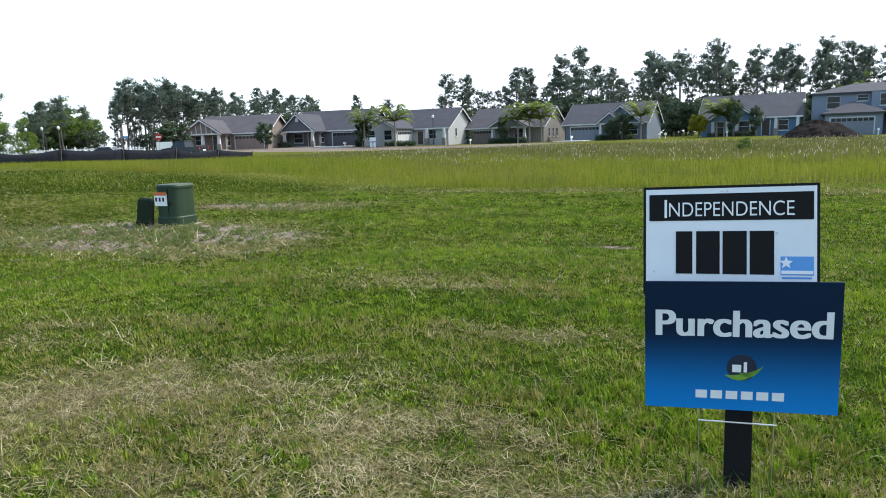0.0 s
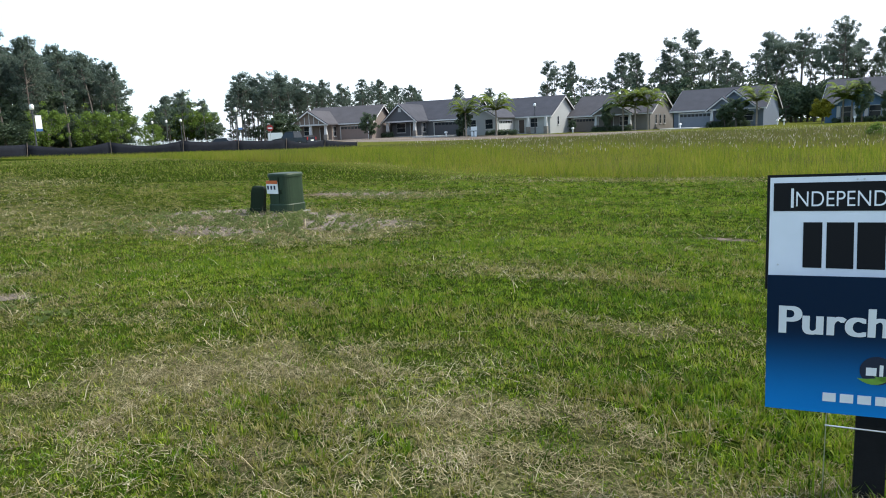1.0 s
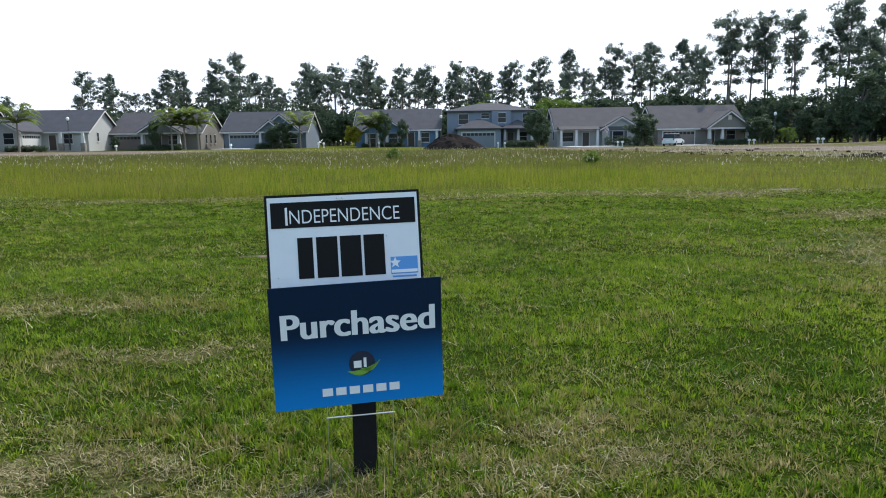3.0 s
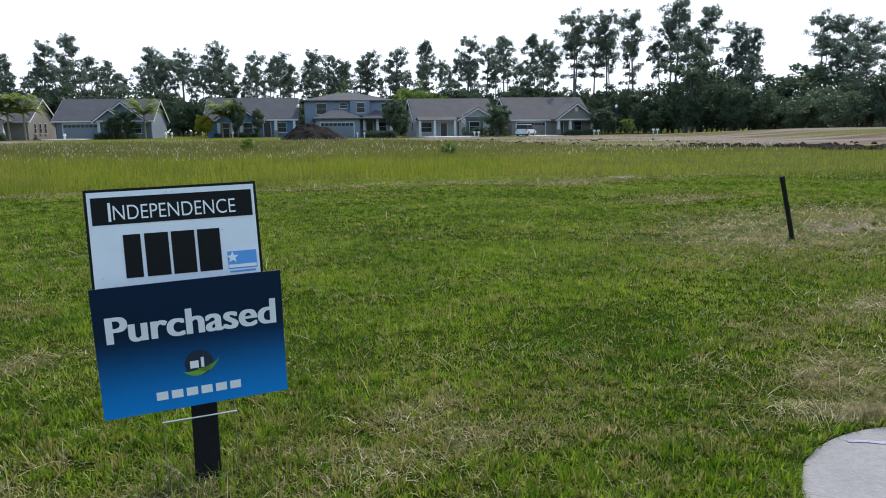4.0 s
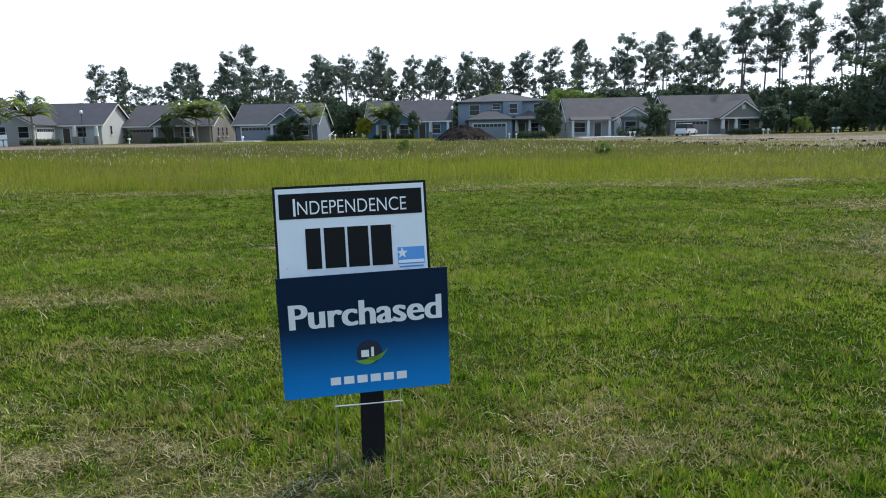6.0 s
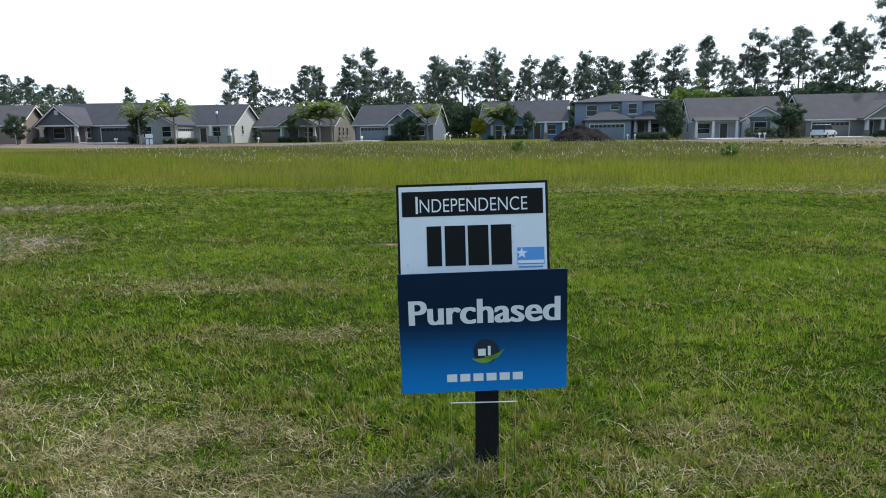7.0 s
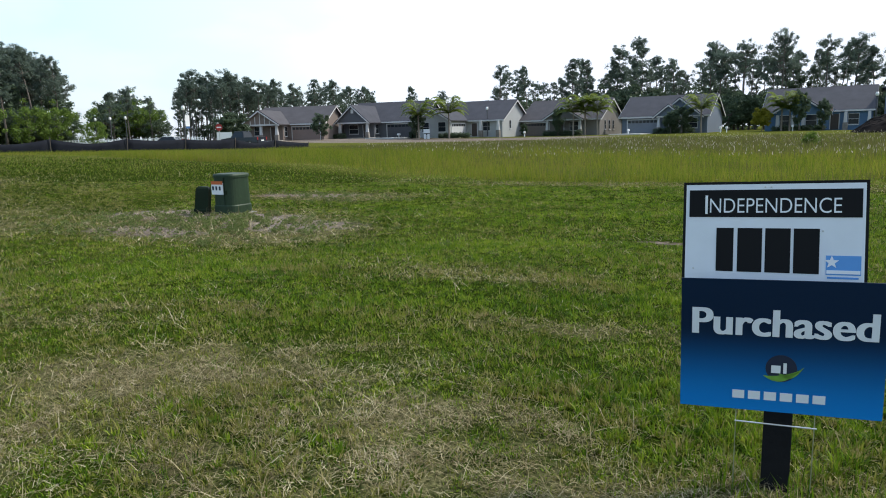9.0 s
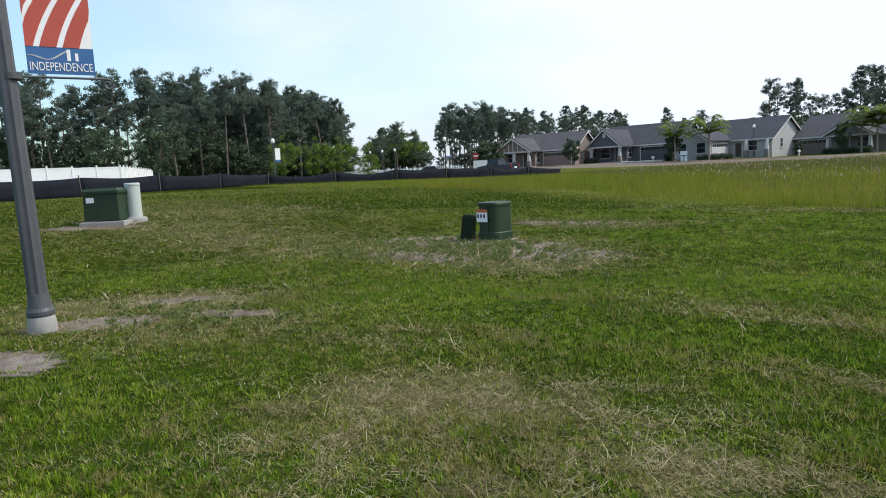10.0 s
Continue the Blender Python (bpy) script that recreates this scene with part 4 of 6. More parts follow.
# blue-grey house with two nested gables
h = house(-34.2, 108.0, 0, "blue-grey stucco house with nested front gables", 12.8, W_BLUEGREY, G, ridge=5.75)
wing(h, 5.9, 12.0, 0.5, W_BLUEGREY, G, ridge=5.2, back=3.5)
wing(h, 5.9, 9.6, 2.2, W_BLUEGREY, G, ridge=4.2, open_porch=True)
for cx in (6.2, 9.3):
    add_column(h, cx, -1.9, 2.4)
plain_door(h, 7.8, -0.5), add_garage(h, 0.9, 5.5, 0, W_GARAGE), add_window(h, 10.9, -0.5, 0.8, 1.2, 1.4)
# blue house with pale window trim
h = house(-13.6, 108.0, 0, "blue sided house with pale window trim and porch", 12.9, W_BLUE, G, ridge=5.85)
wing(h, 1.6, 7.4, 1.2, W_BLUE, G, ridge=4.6)
for wx in (2.7, 5.9):
    add_window(h, wx, -1.2, 0.6, 1.3, 1.5)
    add_shutters(h, wx, -1.2, 0.6, 1.3, 1.5, M_TRIM)
part("stone_skirt", cuboid(1.55, 7.45, -1.26, -1.21, -0.4, 0.5), W_STONE, h)
add_window(h, 10.8, 0, 0.7, 1.2, 1.4), plain_door(h, 8.6, 0), add_column(h, 12.6, -0.9, 2.35), add_column(h, 9.9, -0.9, 2.35)
# two-storey grey house
h = base("house", pose(0.6, 108.0, z_at(0.6, 108)), "two-storey grey stucco house with hipped roofs", "house", "houses along the street")
part("wall", cuboid(0, 13.6, 2.0, 12.5, -0.5, 5.5), W_GREY, h)
part("roof", hip_roof(bmesh.new(), 0, 13.6, 2.0, 12.5, 5.6, 7.0), G, h)
part("garage_wall", cuboid(1.6, 8.2, -2.0, 1.99, -0.5, 2.7), W_GREY, h)
part("garage_roof", hip_roof(bmesh.new(), 1.6, 8.2, -2.0, 4.0, 2.8, 4.3), G, h)
part("porch_roof", hip_roof(bmesh.new(), 8.7, 13.4, -0.6, 4.0, 2.8, 4.1), G, h)
for cx in (8.95, 11.0, 13.1):
    add_column(h, cx, -0.3, 2.65)
part("bay_wall", cuboid(7.0, 10.0, 1.2, 1.99, 3.2, 5.5), W_GREY, h)
for wx, ww in ((2.6, 1.5), (12.4, 1.0)):
    add_window(h, wx, 2.0, 3.5, ww, 1.6)
add_window(h, 6.0, 2.0, 4.4, 1.2, 0.8), add_window(h, 8.6, 1.2, 3.7, 1.2, 1.5), add_window(h, 12.0, 2.0, 0.8, 1.2, 1.4), plain_door(h, 10.0, 2.0)
add_garage(h, 2.3, 7.2, -2.0, W_GARAGE)
# white house with a flag
h = house(17.6, 107.5, 0, "white stucco house with a long porch and gabled bay", 12.6, W_WHITE, B_, ridge=6.0)
wing(h, 6.7, 12.6, 0.8, W_WHITE, B_, ridge=4.4)
part("porch_roof", prism(bmesh.new(), 0, 6.1, -2.2, 0.9, 2.55, 2.62, 3.1, "x"), B_, h)
for cx in (0.3, 2.6, 5.8):
    add_column(h, cx, -1.9, 2.55, stone=False)
part("porch_floor", cuboid(0, 6.1, -2.2, 0, -0.4, 0.1), M_CONCRETE, h)
add_window(h, 1.6, 0, 0.8, 1.7, 1.4), plain_door(h, 4.4, 0), add_window(h, 9.2, -0.8, 0.8, 1.6, 1.5)
add_shutters(h, 9.2, -0.8, 0.8, 1.6, 1.5, W_SLATE)
part("gable_band", cuboid(6.3, 12.1, -0.86, -0.81, 2.4, 3.0), W_SLATE, h)
add_window(h, 0, 3.5, 1.0, 0.7, 1.3, "-")
# tan house with the parked vehicle
h = house(33.1, 107.5, 0, "tan stucco house with a stone-columned gable porch", 13.3, W_TAN, B_, ridge=6.15)
wing(h, 6.8, 13.0, 2.6, W_TAN, B_, ridge=5.0, open_porch=True, double=True)
for cx in (7.1, 9.0, 12.7):
    add_column(h, cx, -2.3, 2.4)
add_garage(h, 0.8, 5.6, 0, walls_colour("pale_garage_paint", (0.20, 0.175, 0.16))), add_window(h, 11.2, 0, 0.8, 1.3, 1.4), plain_door(h, 8.2, 0)
# lone hipped house past the sand
h = base("house", pose(66.5, 58.4, z_at(66, 58.4), 0, 0, -12), "tan stucco house with a grey hipped roof", "house", "houses along the street")
part("wall", cuboid(0, 16, 0, 12, -1.0, 2.8), W_TAN, h)
part("roof", hip_roof(bmesh.new(), 0, 16, 0, 12, 2.95, 5.4), G, h)
add_window(h, 5.0, 0, 0.6, 1.4, 1.4)


# ---- trees ----
def sprays(rng, centres, radii, per, size, flat=0.75):
    """Many small leaf triangles gathered in clumps. Returns vertices."""
    k = np.repeat(np.arange(len(centres)), per)
    d = rng.normal(size=(len(k), 3))
    d /= np.linalg.norm(d, axis=1)[:, None]
    r = radii[k] * rng.random(len(k)) ** 0.5
    c = centres[k] + d * r[:, None] * np.array([1, 1, flat])
    s = size * rng.uniform(0.6, 1.4, len(k))
    a, b = rng.normal(size=(2, len(k), 3))
    a /= np.linalg.norm(a, axis=1)[:, None]
    b -= (a * b).sum(1)[:, None] * a
    b /= np.linalg.norm(b, axis=1)[:, None]
    v = np.stack([c + a * s[:, None], c - a * s[:, None] * 0.5 + b * s[:, None] * 0.6, c - a * s[:, None] * 0.5 - b * s[:, None] * 0.6], 1)
    return v.reshape(-1, 3)


def soup(name, verts, sides, material, parent=None):
    """A mesh of loose polygons with the same number of sides."""
    n = len(verts) // sides
    me = bpy.data.meshes.new(name)
    me.vertices.add(len(verts))
    me.vertices.foreach_set("co", np.ascontiguousarray(verts, np.float32).ravel())
    me.loops.add(n * sides)
    me.loops.foreach_set("vertex_index", np.arange(n * sides))
    me.polygons.add(n)
    me.polygons.foreach_set("loop_start", np.arange(n) * sides)
    me.update(calc_edges=True)
    me.materials.append(material)
    ob = new(name, me)
    if parent:
        ob.parent = parent
    return ob


def pine(seed, tall, crown_from, spread, label, leaf=M_PINE, dense=1.0):
    """A bare tapering trunk under an open crown of limbs that carry rounded needle masses."""
    rng = np.random.default_rng(seed)
    t = base("pine_tree", pose(0, -400 - seed * 12, z_at(0, -400)), label, "tree", "woodland trees")
    bm = bmesh.new()
    lean = rng.normal(0, 0.3, 2)

    def axis(u):
        return Vector((lean[0] * u * u * 2 + 0.18 * math.sin(u * 5 + seed), lean[1] * u * u * 2, tall * u))
    us = np.linspace(-0.03, 0.95, 8)
    for i, (a, b) in enumerate(zip(us, us[1:])):
        rod(bm, axis(a), axis(b), 0.23 * (1 - i / 8.2) + 0.02, 0.23 * (1 - (i + 1) / 8.2) + 0.02, 7)
    centres, radii = [], []
    n = int(30 * dense)
    skew = rng.uniform(0, 2 * math.pi)
    for i in range(n):
        k = ((i + rng.random()) / n) ** 0.8
        u = crown_from + (0.97 - crown_from) * k
        az = rng.uniform(0, 2 * math.pi)
        reach = spread * (0.25 + 0.95 * math.sin(math.pi * (0.16 + 0.72 * k))) * rng.uniform(0.55, 1.12) * (1 + 0.22 * math.cos(az - skew))
        if k < 0.3 and rng.random() < 0.45:
            reach *= 0.5
        p = axis(u)
        q = p + Vector((math.cos(az) * reach, math.sin(az) * reach, reach * rng.uniform(-0.35, 0.75)))
        q.z = min(q.z, tall)
        rod(bm, p, q, 0.075 * (1.2 - k * 0.6), 0.02, 4)
        for f in (0.45, 0.75, 1.0):
            if rng.random() < 0.86:
                centres.append(p.lerp(q, f) + Vector(rng.normal(0, 0.22, 3)))
                radii.append(rng.uniform(0.4, 0.85) * (0.62 + 0.17 * spread) * (0.8 if f < 0.5 else 1.0))
    for i in range(7):
        u = rng.uniform(0.86, 0.985)
        centres.append(axis(u) + Vector(rng.normal(0, 0.45, 3)))
        radii.append(rng.uniform(0.5, 0.8))
    for i in range(6):
        u, az = rng.uniform(0.25, crown_from), rng.uniform(0, 6.3)
        rod(bm, axis(u), axis(u) + Vector((math.cos(az), math.sin(az), 0.2)) * rng.uniform(0.4, 1.3), 0.035, 0.012, 4)
    part("trunk", bm, M_BARK, t)
    soup("crown", sprays(rng, np.array(centres), np.array(radii), 66, 0.165, 0.8), 3, leaf, t)
    return t


def broadleaf(seed, tall, wide, low, label, leaf=M_OAK, per=44, name="broadleaf_tree", size=0.22, group="woodland trees", category="tree"):
    """A rounded, uneven crown on a short forked trunk."""
    rng = np.random.default_rng(seed)
    t = base(name, pose(0, -400 - seed * 12, z_at(0, -400)), label, category, group)
    bm = bmesh.new()
    rod(bm, (0, 0, -0.3), (0, 0, tall * 0.4), 0.022 * tall, 0.014 * tall, 7)
    centres, radii = [], []
    n = 60
    for i in range(n):
        a, b = rng.uniform(0, 2 * math.pi), rng.uniform(-1, 1)
        r = (1 - b * b) ** 0.5
        k = rng.uniform(0.55, 1.0) * (1 + 0.18 * math.sin(3 * a + seed))
        zc = low + (tall - low) * (0.5 + 0.46 * b * k)
        c = Vector((wide * r * k * math.cos(a), wide * r * k * math.sin(a), zc))
        centres.append(c), radii.append(rng.uniform(0.13, 0.24) * wide + 0.1)
        if i % 5 == 0:
            rod(bm, (0, 0, tall * 0.36), c * 0.9, 0.008 * tall, 0.003 * tall, 4)
    part("trunk", bm, M_BARK, t)
    soup("crown", sprays(rng, np.array(centres), np.array(radii), per, size, 0.9), 3, leaf, t)
    return t


def palm(seed, tall, label, fronds=24, reach=2.5):
    rng = np.random.default_rng(seed)
    t = base("palm_tree", pose(0, -400 - seed * 12, z_at(0, -400)), label, "palm tree", "garden palms")
    bm = bmesh.new()
    for i in range(8):
        rod(bm, (0, 0, tall * (i - 0.3) / 8), (0, 0, tall * (i + 1) / 8), 0.14 - 0.006 * i, 0.125 - 0.006 * i, 8)
    part("trunk", bm, M_GREY_BARK, t)
    for f in range(fronds):
        az, up = 2 * math.pi * f / fronds + rng.uniform(-0.2, 0.2), rng.uniform(0.2, 2.7)
        v = []
        for i in range(26):
            u = (i + 0.5) / 26
            c = np.array([math.cos(az) * reach * u, math.sin(az) * reach * u, tall + reach * (up * u - (0.30 + up * 0.55) * u * u * 1.25)])
            side = np.array([-math.sin(az), math.cos(az), 0])
            fw = np.array([math.cos(az), math.sin(az), 0])
            for s in (-1, 1):
                L = 0.75 * math.sin(math.pi * min(0.97, u * 0.8 + 0.15)) * rng.uniform(0.8, 1.1)
                tip = c + side * s * L * 0.8 + fw * L * 0.5 + np.array([0, 0, -0.3 * L])
                v += [c - fw * 0.09, c + fw * 0.12, tip]
        tagged(soup("frond", np.array(v), 3, M_PALM, t), kind="stuff")
    return t


def place(proto, x, y, k=1.0, turn=0.0, wide=None):
    w = wide if wide else k
    return copy_thing(proto, pose(x, y, z_at(x, y), 0, 0, turn) @ Matrix.Diagonal((w, w, k, 1)))


PINES = [pine(1, 18, 0.52, 2.5, "tall dark pine with a high open crown"), pine(2, 18, 0.44, 3.0, "tall dark pine with a broad ragged crown"),
         pine(3, 18, 0.60, 2.2, "slender tall pine with a small high crown", dense=0.8), pine(4, 18, 0.34, 2.6, "dark pine with a deep ragged crown", dense=1.2),
         pine(5, 18, 0.50, 3.3, "spreading dark pine with layered limbs", dense=1.15), pine(6, 18, 0.64, 2.9, "tall pine with a flat-topped open crown", dense=0.75),
         pine(7, 18, 0.40, 2.2, "narrow dark pine with a long crown")]
OAKS = [broadleaf(11, 9, 3.2, 0.6, "dense dark broadleaf tree at the wood's edge"), broadleaf(12, 8, 2.6, 0.3, "dark green understorey tree with full crown"),
        broadleaf(13, 7, 3.6, 0.2, "low spreading dark understorey tree")]
PALE = [broadleaf(14, 9, 3.4, 1.0, "pale green broadleaf tree in sunlight", M_LIGHTLEAF)]
SHRUB = broadleaf(15, 1.0, 0.55, 0.0, "small fresh green shrub in tall grass", M_LIGHTLEAF, 30, "shrub", 0.06, "shrubs", "shrub")
YOUNG = broadleaf(16, 4.0, 1.2, 0.7, "young dark green garden tree", M_OAK, 95, "garden_tree", 0.10, "garden trees")
YELLOW = broadleaf(17, 3.2, 1.3, 0.6, "yellow-green rounded garden tree", M_YELLOWLEAF, 80, "garden_tree", 0.13, "garden trees")
PALM = palm(18, 3.2, "feathery green garden palm")


def at_bearing(az, d):
    return 0.7 + d * math.sin(radians(az)), 0.25 + d * math.cos(radians(az))


# the skyline as seen from the lot: bearing and elevation in degrees of each tall crown
LEFT_WOOD = [(-112, 8.2), (-100, 8.0), (-90, 8.0), (-83, 7.9), (-80.6, 7.1), (-78.3, 7.9), (-75.9, 8.4), (-74, 7.7), (-72.3, 8.1), (-70.4, 7.7), (-68.6, 7.9), (-66.9, 7.4), (-64.7, 7.0), (-62.9, 6.5), (-61.3, 5.8)]
FAR_WOOD = [(-58.0, 3.5), (-56.8, 3.8), (-55.2, 3.2), (-52.4, 5.0), (-51.0, 4.9), (-49.3, 5.0), (-47.8, 4.6), (-46.2, 4.4), (-44.4, 4.1), (-42.8, 4.4), (-41.1, 4.3), (-38.5, 3.8), (-34.9, 3.7), (-32.3, 3.3)]
BACK_WOOD = [(-27.7, 5.1), (-25.5, 5.0), (-21.9, 5.4), (-20.7, 5.2), (-18.5, 6.1), (-16.5, 6.5), (-14.2, 5.0), (-11.5, 6.0), (-9.1, 5.9), (-6.6, 6.3), (-3.6, 5.8), (-1.9, 5.7), (0.5, 6.0), (2.5, 5.6), (5.0, 5.9), (7.3, 6.1), (9.8, 6.8), (13.2, 6.9), (16.2, 6.9), (18.0, 7.1), (19.3, 6.4)]
RIGHT_WOOD = [(21.9, 8.5), (24.3, 8.5), (26.4, 8.4), (29.5, 8.9), (31.5, 8.4), (33.6, 7.1), (34.9, 6.8), (39.5, 7.4), (40.9, 7.1), (42.2, 6.6), (44.5, 6.8), (48, 6.5), (55, 7), (64, 7), (74, 7)]
# where the wood opens to the sky
GAPS = [(-60.0, 1.9), (-54.1, 2.7), (-36.6, 2.4), (-30.0, 2.3), (-28.9, 2.6), (-23.6, 3.9), (36.0, 3.6), (38.3, 3.6)]
SKY = sorted(LEFT_WOOD + FAR_WOOD + BACK_WOOD + RIGHT_WOOD + GAPS)


def top_at(az, d):
    """Height of the tree tops at a bearing and distance."""
    return 1.25 + d * math.tan(radians(float(np.interp(az, [p[0] for p in SKY], [p[1] for p in SKY]))))


rng = random.Random(7)
for row, d0, d1 in ((LEFT_WOOD, 112, 124), (FAR_WOOD, 172, 188), (BACK_WOOD, 150, 160), (RIGHT_WOOD, 134, 144)):
    for az, el in row:
        d = rng.uniform(d0, d1)
        x, y = at_bearing(az, d)
        h = 1.04 * (1.25 + d * math.tan(radians(el)) - z_at(x, y)) / 18
        kinds = (0, 2, 5, 4) if -12 < az < 30 else range(7)
        place(PINES[rng.choice(kinds)], x, y, h, rng.uniform(0, 360), h * rng.uniform(0.78, 1.0))
# bearings, distances, trees behind the skyline's, their share of its height, understorey count and share
GROUPS = [(-112, -74, 106, 136, 52, (0.72, 0.96), 60, (0.35, 0.62)), (-75, -61.2, 120, 160, 58, (0.75, 0.99), 52, (0.35, 0.66)), (-58.6, -54.6, 205, 235, 10, (0.7, 0.98), 24, (0.6, 0.95)),
          (-53.4, -46, 165, 190, 40, (0.74, 0.99), 14, (0.22, 0.42)), (-46, -37.5, 190, 225, 24, (0.75, 0.98), 14, (0.4, 0.65)), (-37, -28.5, 230, 260, 10, (0.75, 0.98), 10, (0.5, 0.8)),
          (-28, -21, 158, 182, 10, (0.7, 0.97), 18, (0.45, 0.7)), (-21, -13, 155, 178, 14, (0.7, 0.95), 26, (0.45, 0.72)), (-12, 4, 152, 182, 32, (0.7, 0.97), 52, (0.35, 0.66)),
          (4, 20, 146, 176, 20, (0.7, 0.96), 70, (0.40, 0.58)), (20, 30, 138, 152, 7, (0.7, 0.95), 44, (0.22, 0.46)), (30, 35.4, 124, 138, 5, (0.7, 0.95), 26, (0.3, 0.66)),
          (35, 39.5, 125, 140, 0, (0.8, 0.9), 14, (0.7, 0.98)), (39.3, 47, 116, 132, 8, (0.7, 0.95), 22, (0.3, 0.6)), (47, 80, 110, 140, 16, (0.7, 0.97), 24, (0.35, 0.6))]
for a0, a1, d0, d1, n, (h0, h1), m, (g0, g1) in GROUPS:
    m = round(m * 0.62)
    for i in range(n):
        az = a0 + (a1 - a0) * (i + rng.uniform(0.15, 0.85)) / n
        d = rng.uniform(d0, d1)
        x, y = at_bearing(az, d)
        h = rng.uniform(h0, h1) * (top_at(az, d) - z_at(x, y)) / 18
        kinds = (0, 2, 5) if -12 < az < 30 else range(7)
        place(PINES[rng.choice(kinds)], x, y, h, rng.uniform(0, 360), h * rng.uniform(0.75, 1.0) * (1.2 if az < -60 else 1.0))
    for i in range(m):
        az = a0 + (a1 - a0) * (i + rng.uniform(0.1, 0.9)) / m
        d = rng.uniform(d0 - 6, d0 + 18)
        x, y = at_bearing(az, d)
        pale = 0.5 if -59 < az < -54 else 0.06 if -62 < az < 18 else 0.0
        o = PALE[0] if rng.random() < pale else OAKS[rng.randrange(3)]
        k = rng.uniform(g0, g1) * top_at(az, d) / 8.5
        place(o, x, y, k, rng.uniform(0, 360), k * rng.uniform(0.95, 1.35))
for proto in PINES + OAKS + PALE:
    proto.matrix_world = pose(*at_bearing(rng.uniform(-72, -62), 172), 0.4)
# the deep of the woods, too far to tell apart
r_ = np.random.default_rng(44)
n = 8000
az = np.radians(np.where(r_.random(n) < 0.45, r_.uniform(-113, -60.5, n), r_.uniform(-28, 80, n)))
d = r_.uniform(176, 200, n)
tops = 4.6 + 2.2 * np.sin(az * 37) * np.sin(az * 11 + 1) + 5.0 * smooth(radians(-24), radians(-18), az) * smooth(radians(40), radians(34), az)
c = np.stack([0.7 + d * np.sin(az), d * np.cos(az), r_.random(n) * tops], -1)
c[:, 2] += height(c[:, 0], c[:, 1])
tagged(soup("far_woods", sprays(r_, c, r_.uniform(0.9, 1.9, n), 22, 0.42), 3, M_OAK), "deep dark green woodland behind the first trees", "woods", kind="stuff")
# bright saplings at the wood's end
for az, d in ((-61.5, 112), (-63.3, 110), (-66, 106)):
    x, y = at_bearing(az, d)
    place(PALE[0], x, y, 0.75, az)
place(SHRUB, -2.75, 44.5, 0.75, 20, 0.75), place(SHRUB, 7.75, 33.6, 0.62, 70, 0.7)
SHRUB.matrix_world = pose(34.5, 103.0, z_at(34.5, 103))
GARDEN = [(-42.8, 102.5, 1.15, 0.8), (-23.8, 102.5, 1.0, 1.6), (-8.7, 102.0, 1.35, 0.9), (-6.0, 103.0, 1.05, 0.7), (13.6, 101.5, 1.45, 1.4), (14.9, 102.5, 1.1, 0.9), (29.0, 101, 1.25, 1.75), (47.0, 104, 1.1, 1.7),
          (-52.5, 102, 0.6, 0.6), (-60.6, 89, 1.05, 1.1), (-75.0, 65.4, 1.15, 1.9), (-72.1, 80.0, 1.05, 1.2), (-25.4, 103, 0.8, 1.0), (-49.4, 104, 0.55, 0.55)]
for x, y, k, w in GARDEN:
    place(YOUNG, x, y, k, x * 7, w)
YOUNG.matrix_world = pose(55.5, 103.0, z_at(55.5, 103))
YELLOW.matrix_world = pose(-13.1, 101.8, z_at(-13.1, 101.8))
place(PALE[0], 52.5, 106, 0.32, 40, 0.4), place(PALE[0], *at_bearing(-59.2, 100), 0.46, 10, 0.5)
for x, y, k in ((-59.6, 88.2, 1.12), (-54.6, 89.0, 1.2), (-39.8, 101.5, 1.12), (-38.0, 101.8, 1.2), (-21.2, 102.8, 1.05), (-10.9, 102.8, 1.0), (-9.9, 102.6, 0.9)):
    place(PALM, x, y, k, x * 13)
PALM.matrix_world = pose(-36.2, 102.2, z_at(-36.2, 102.2)) @ Matrix.Diagonal((1.15, 1.15, 1.15, 1))


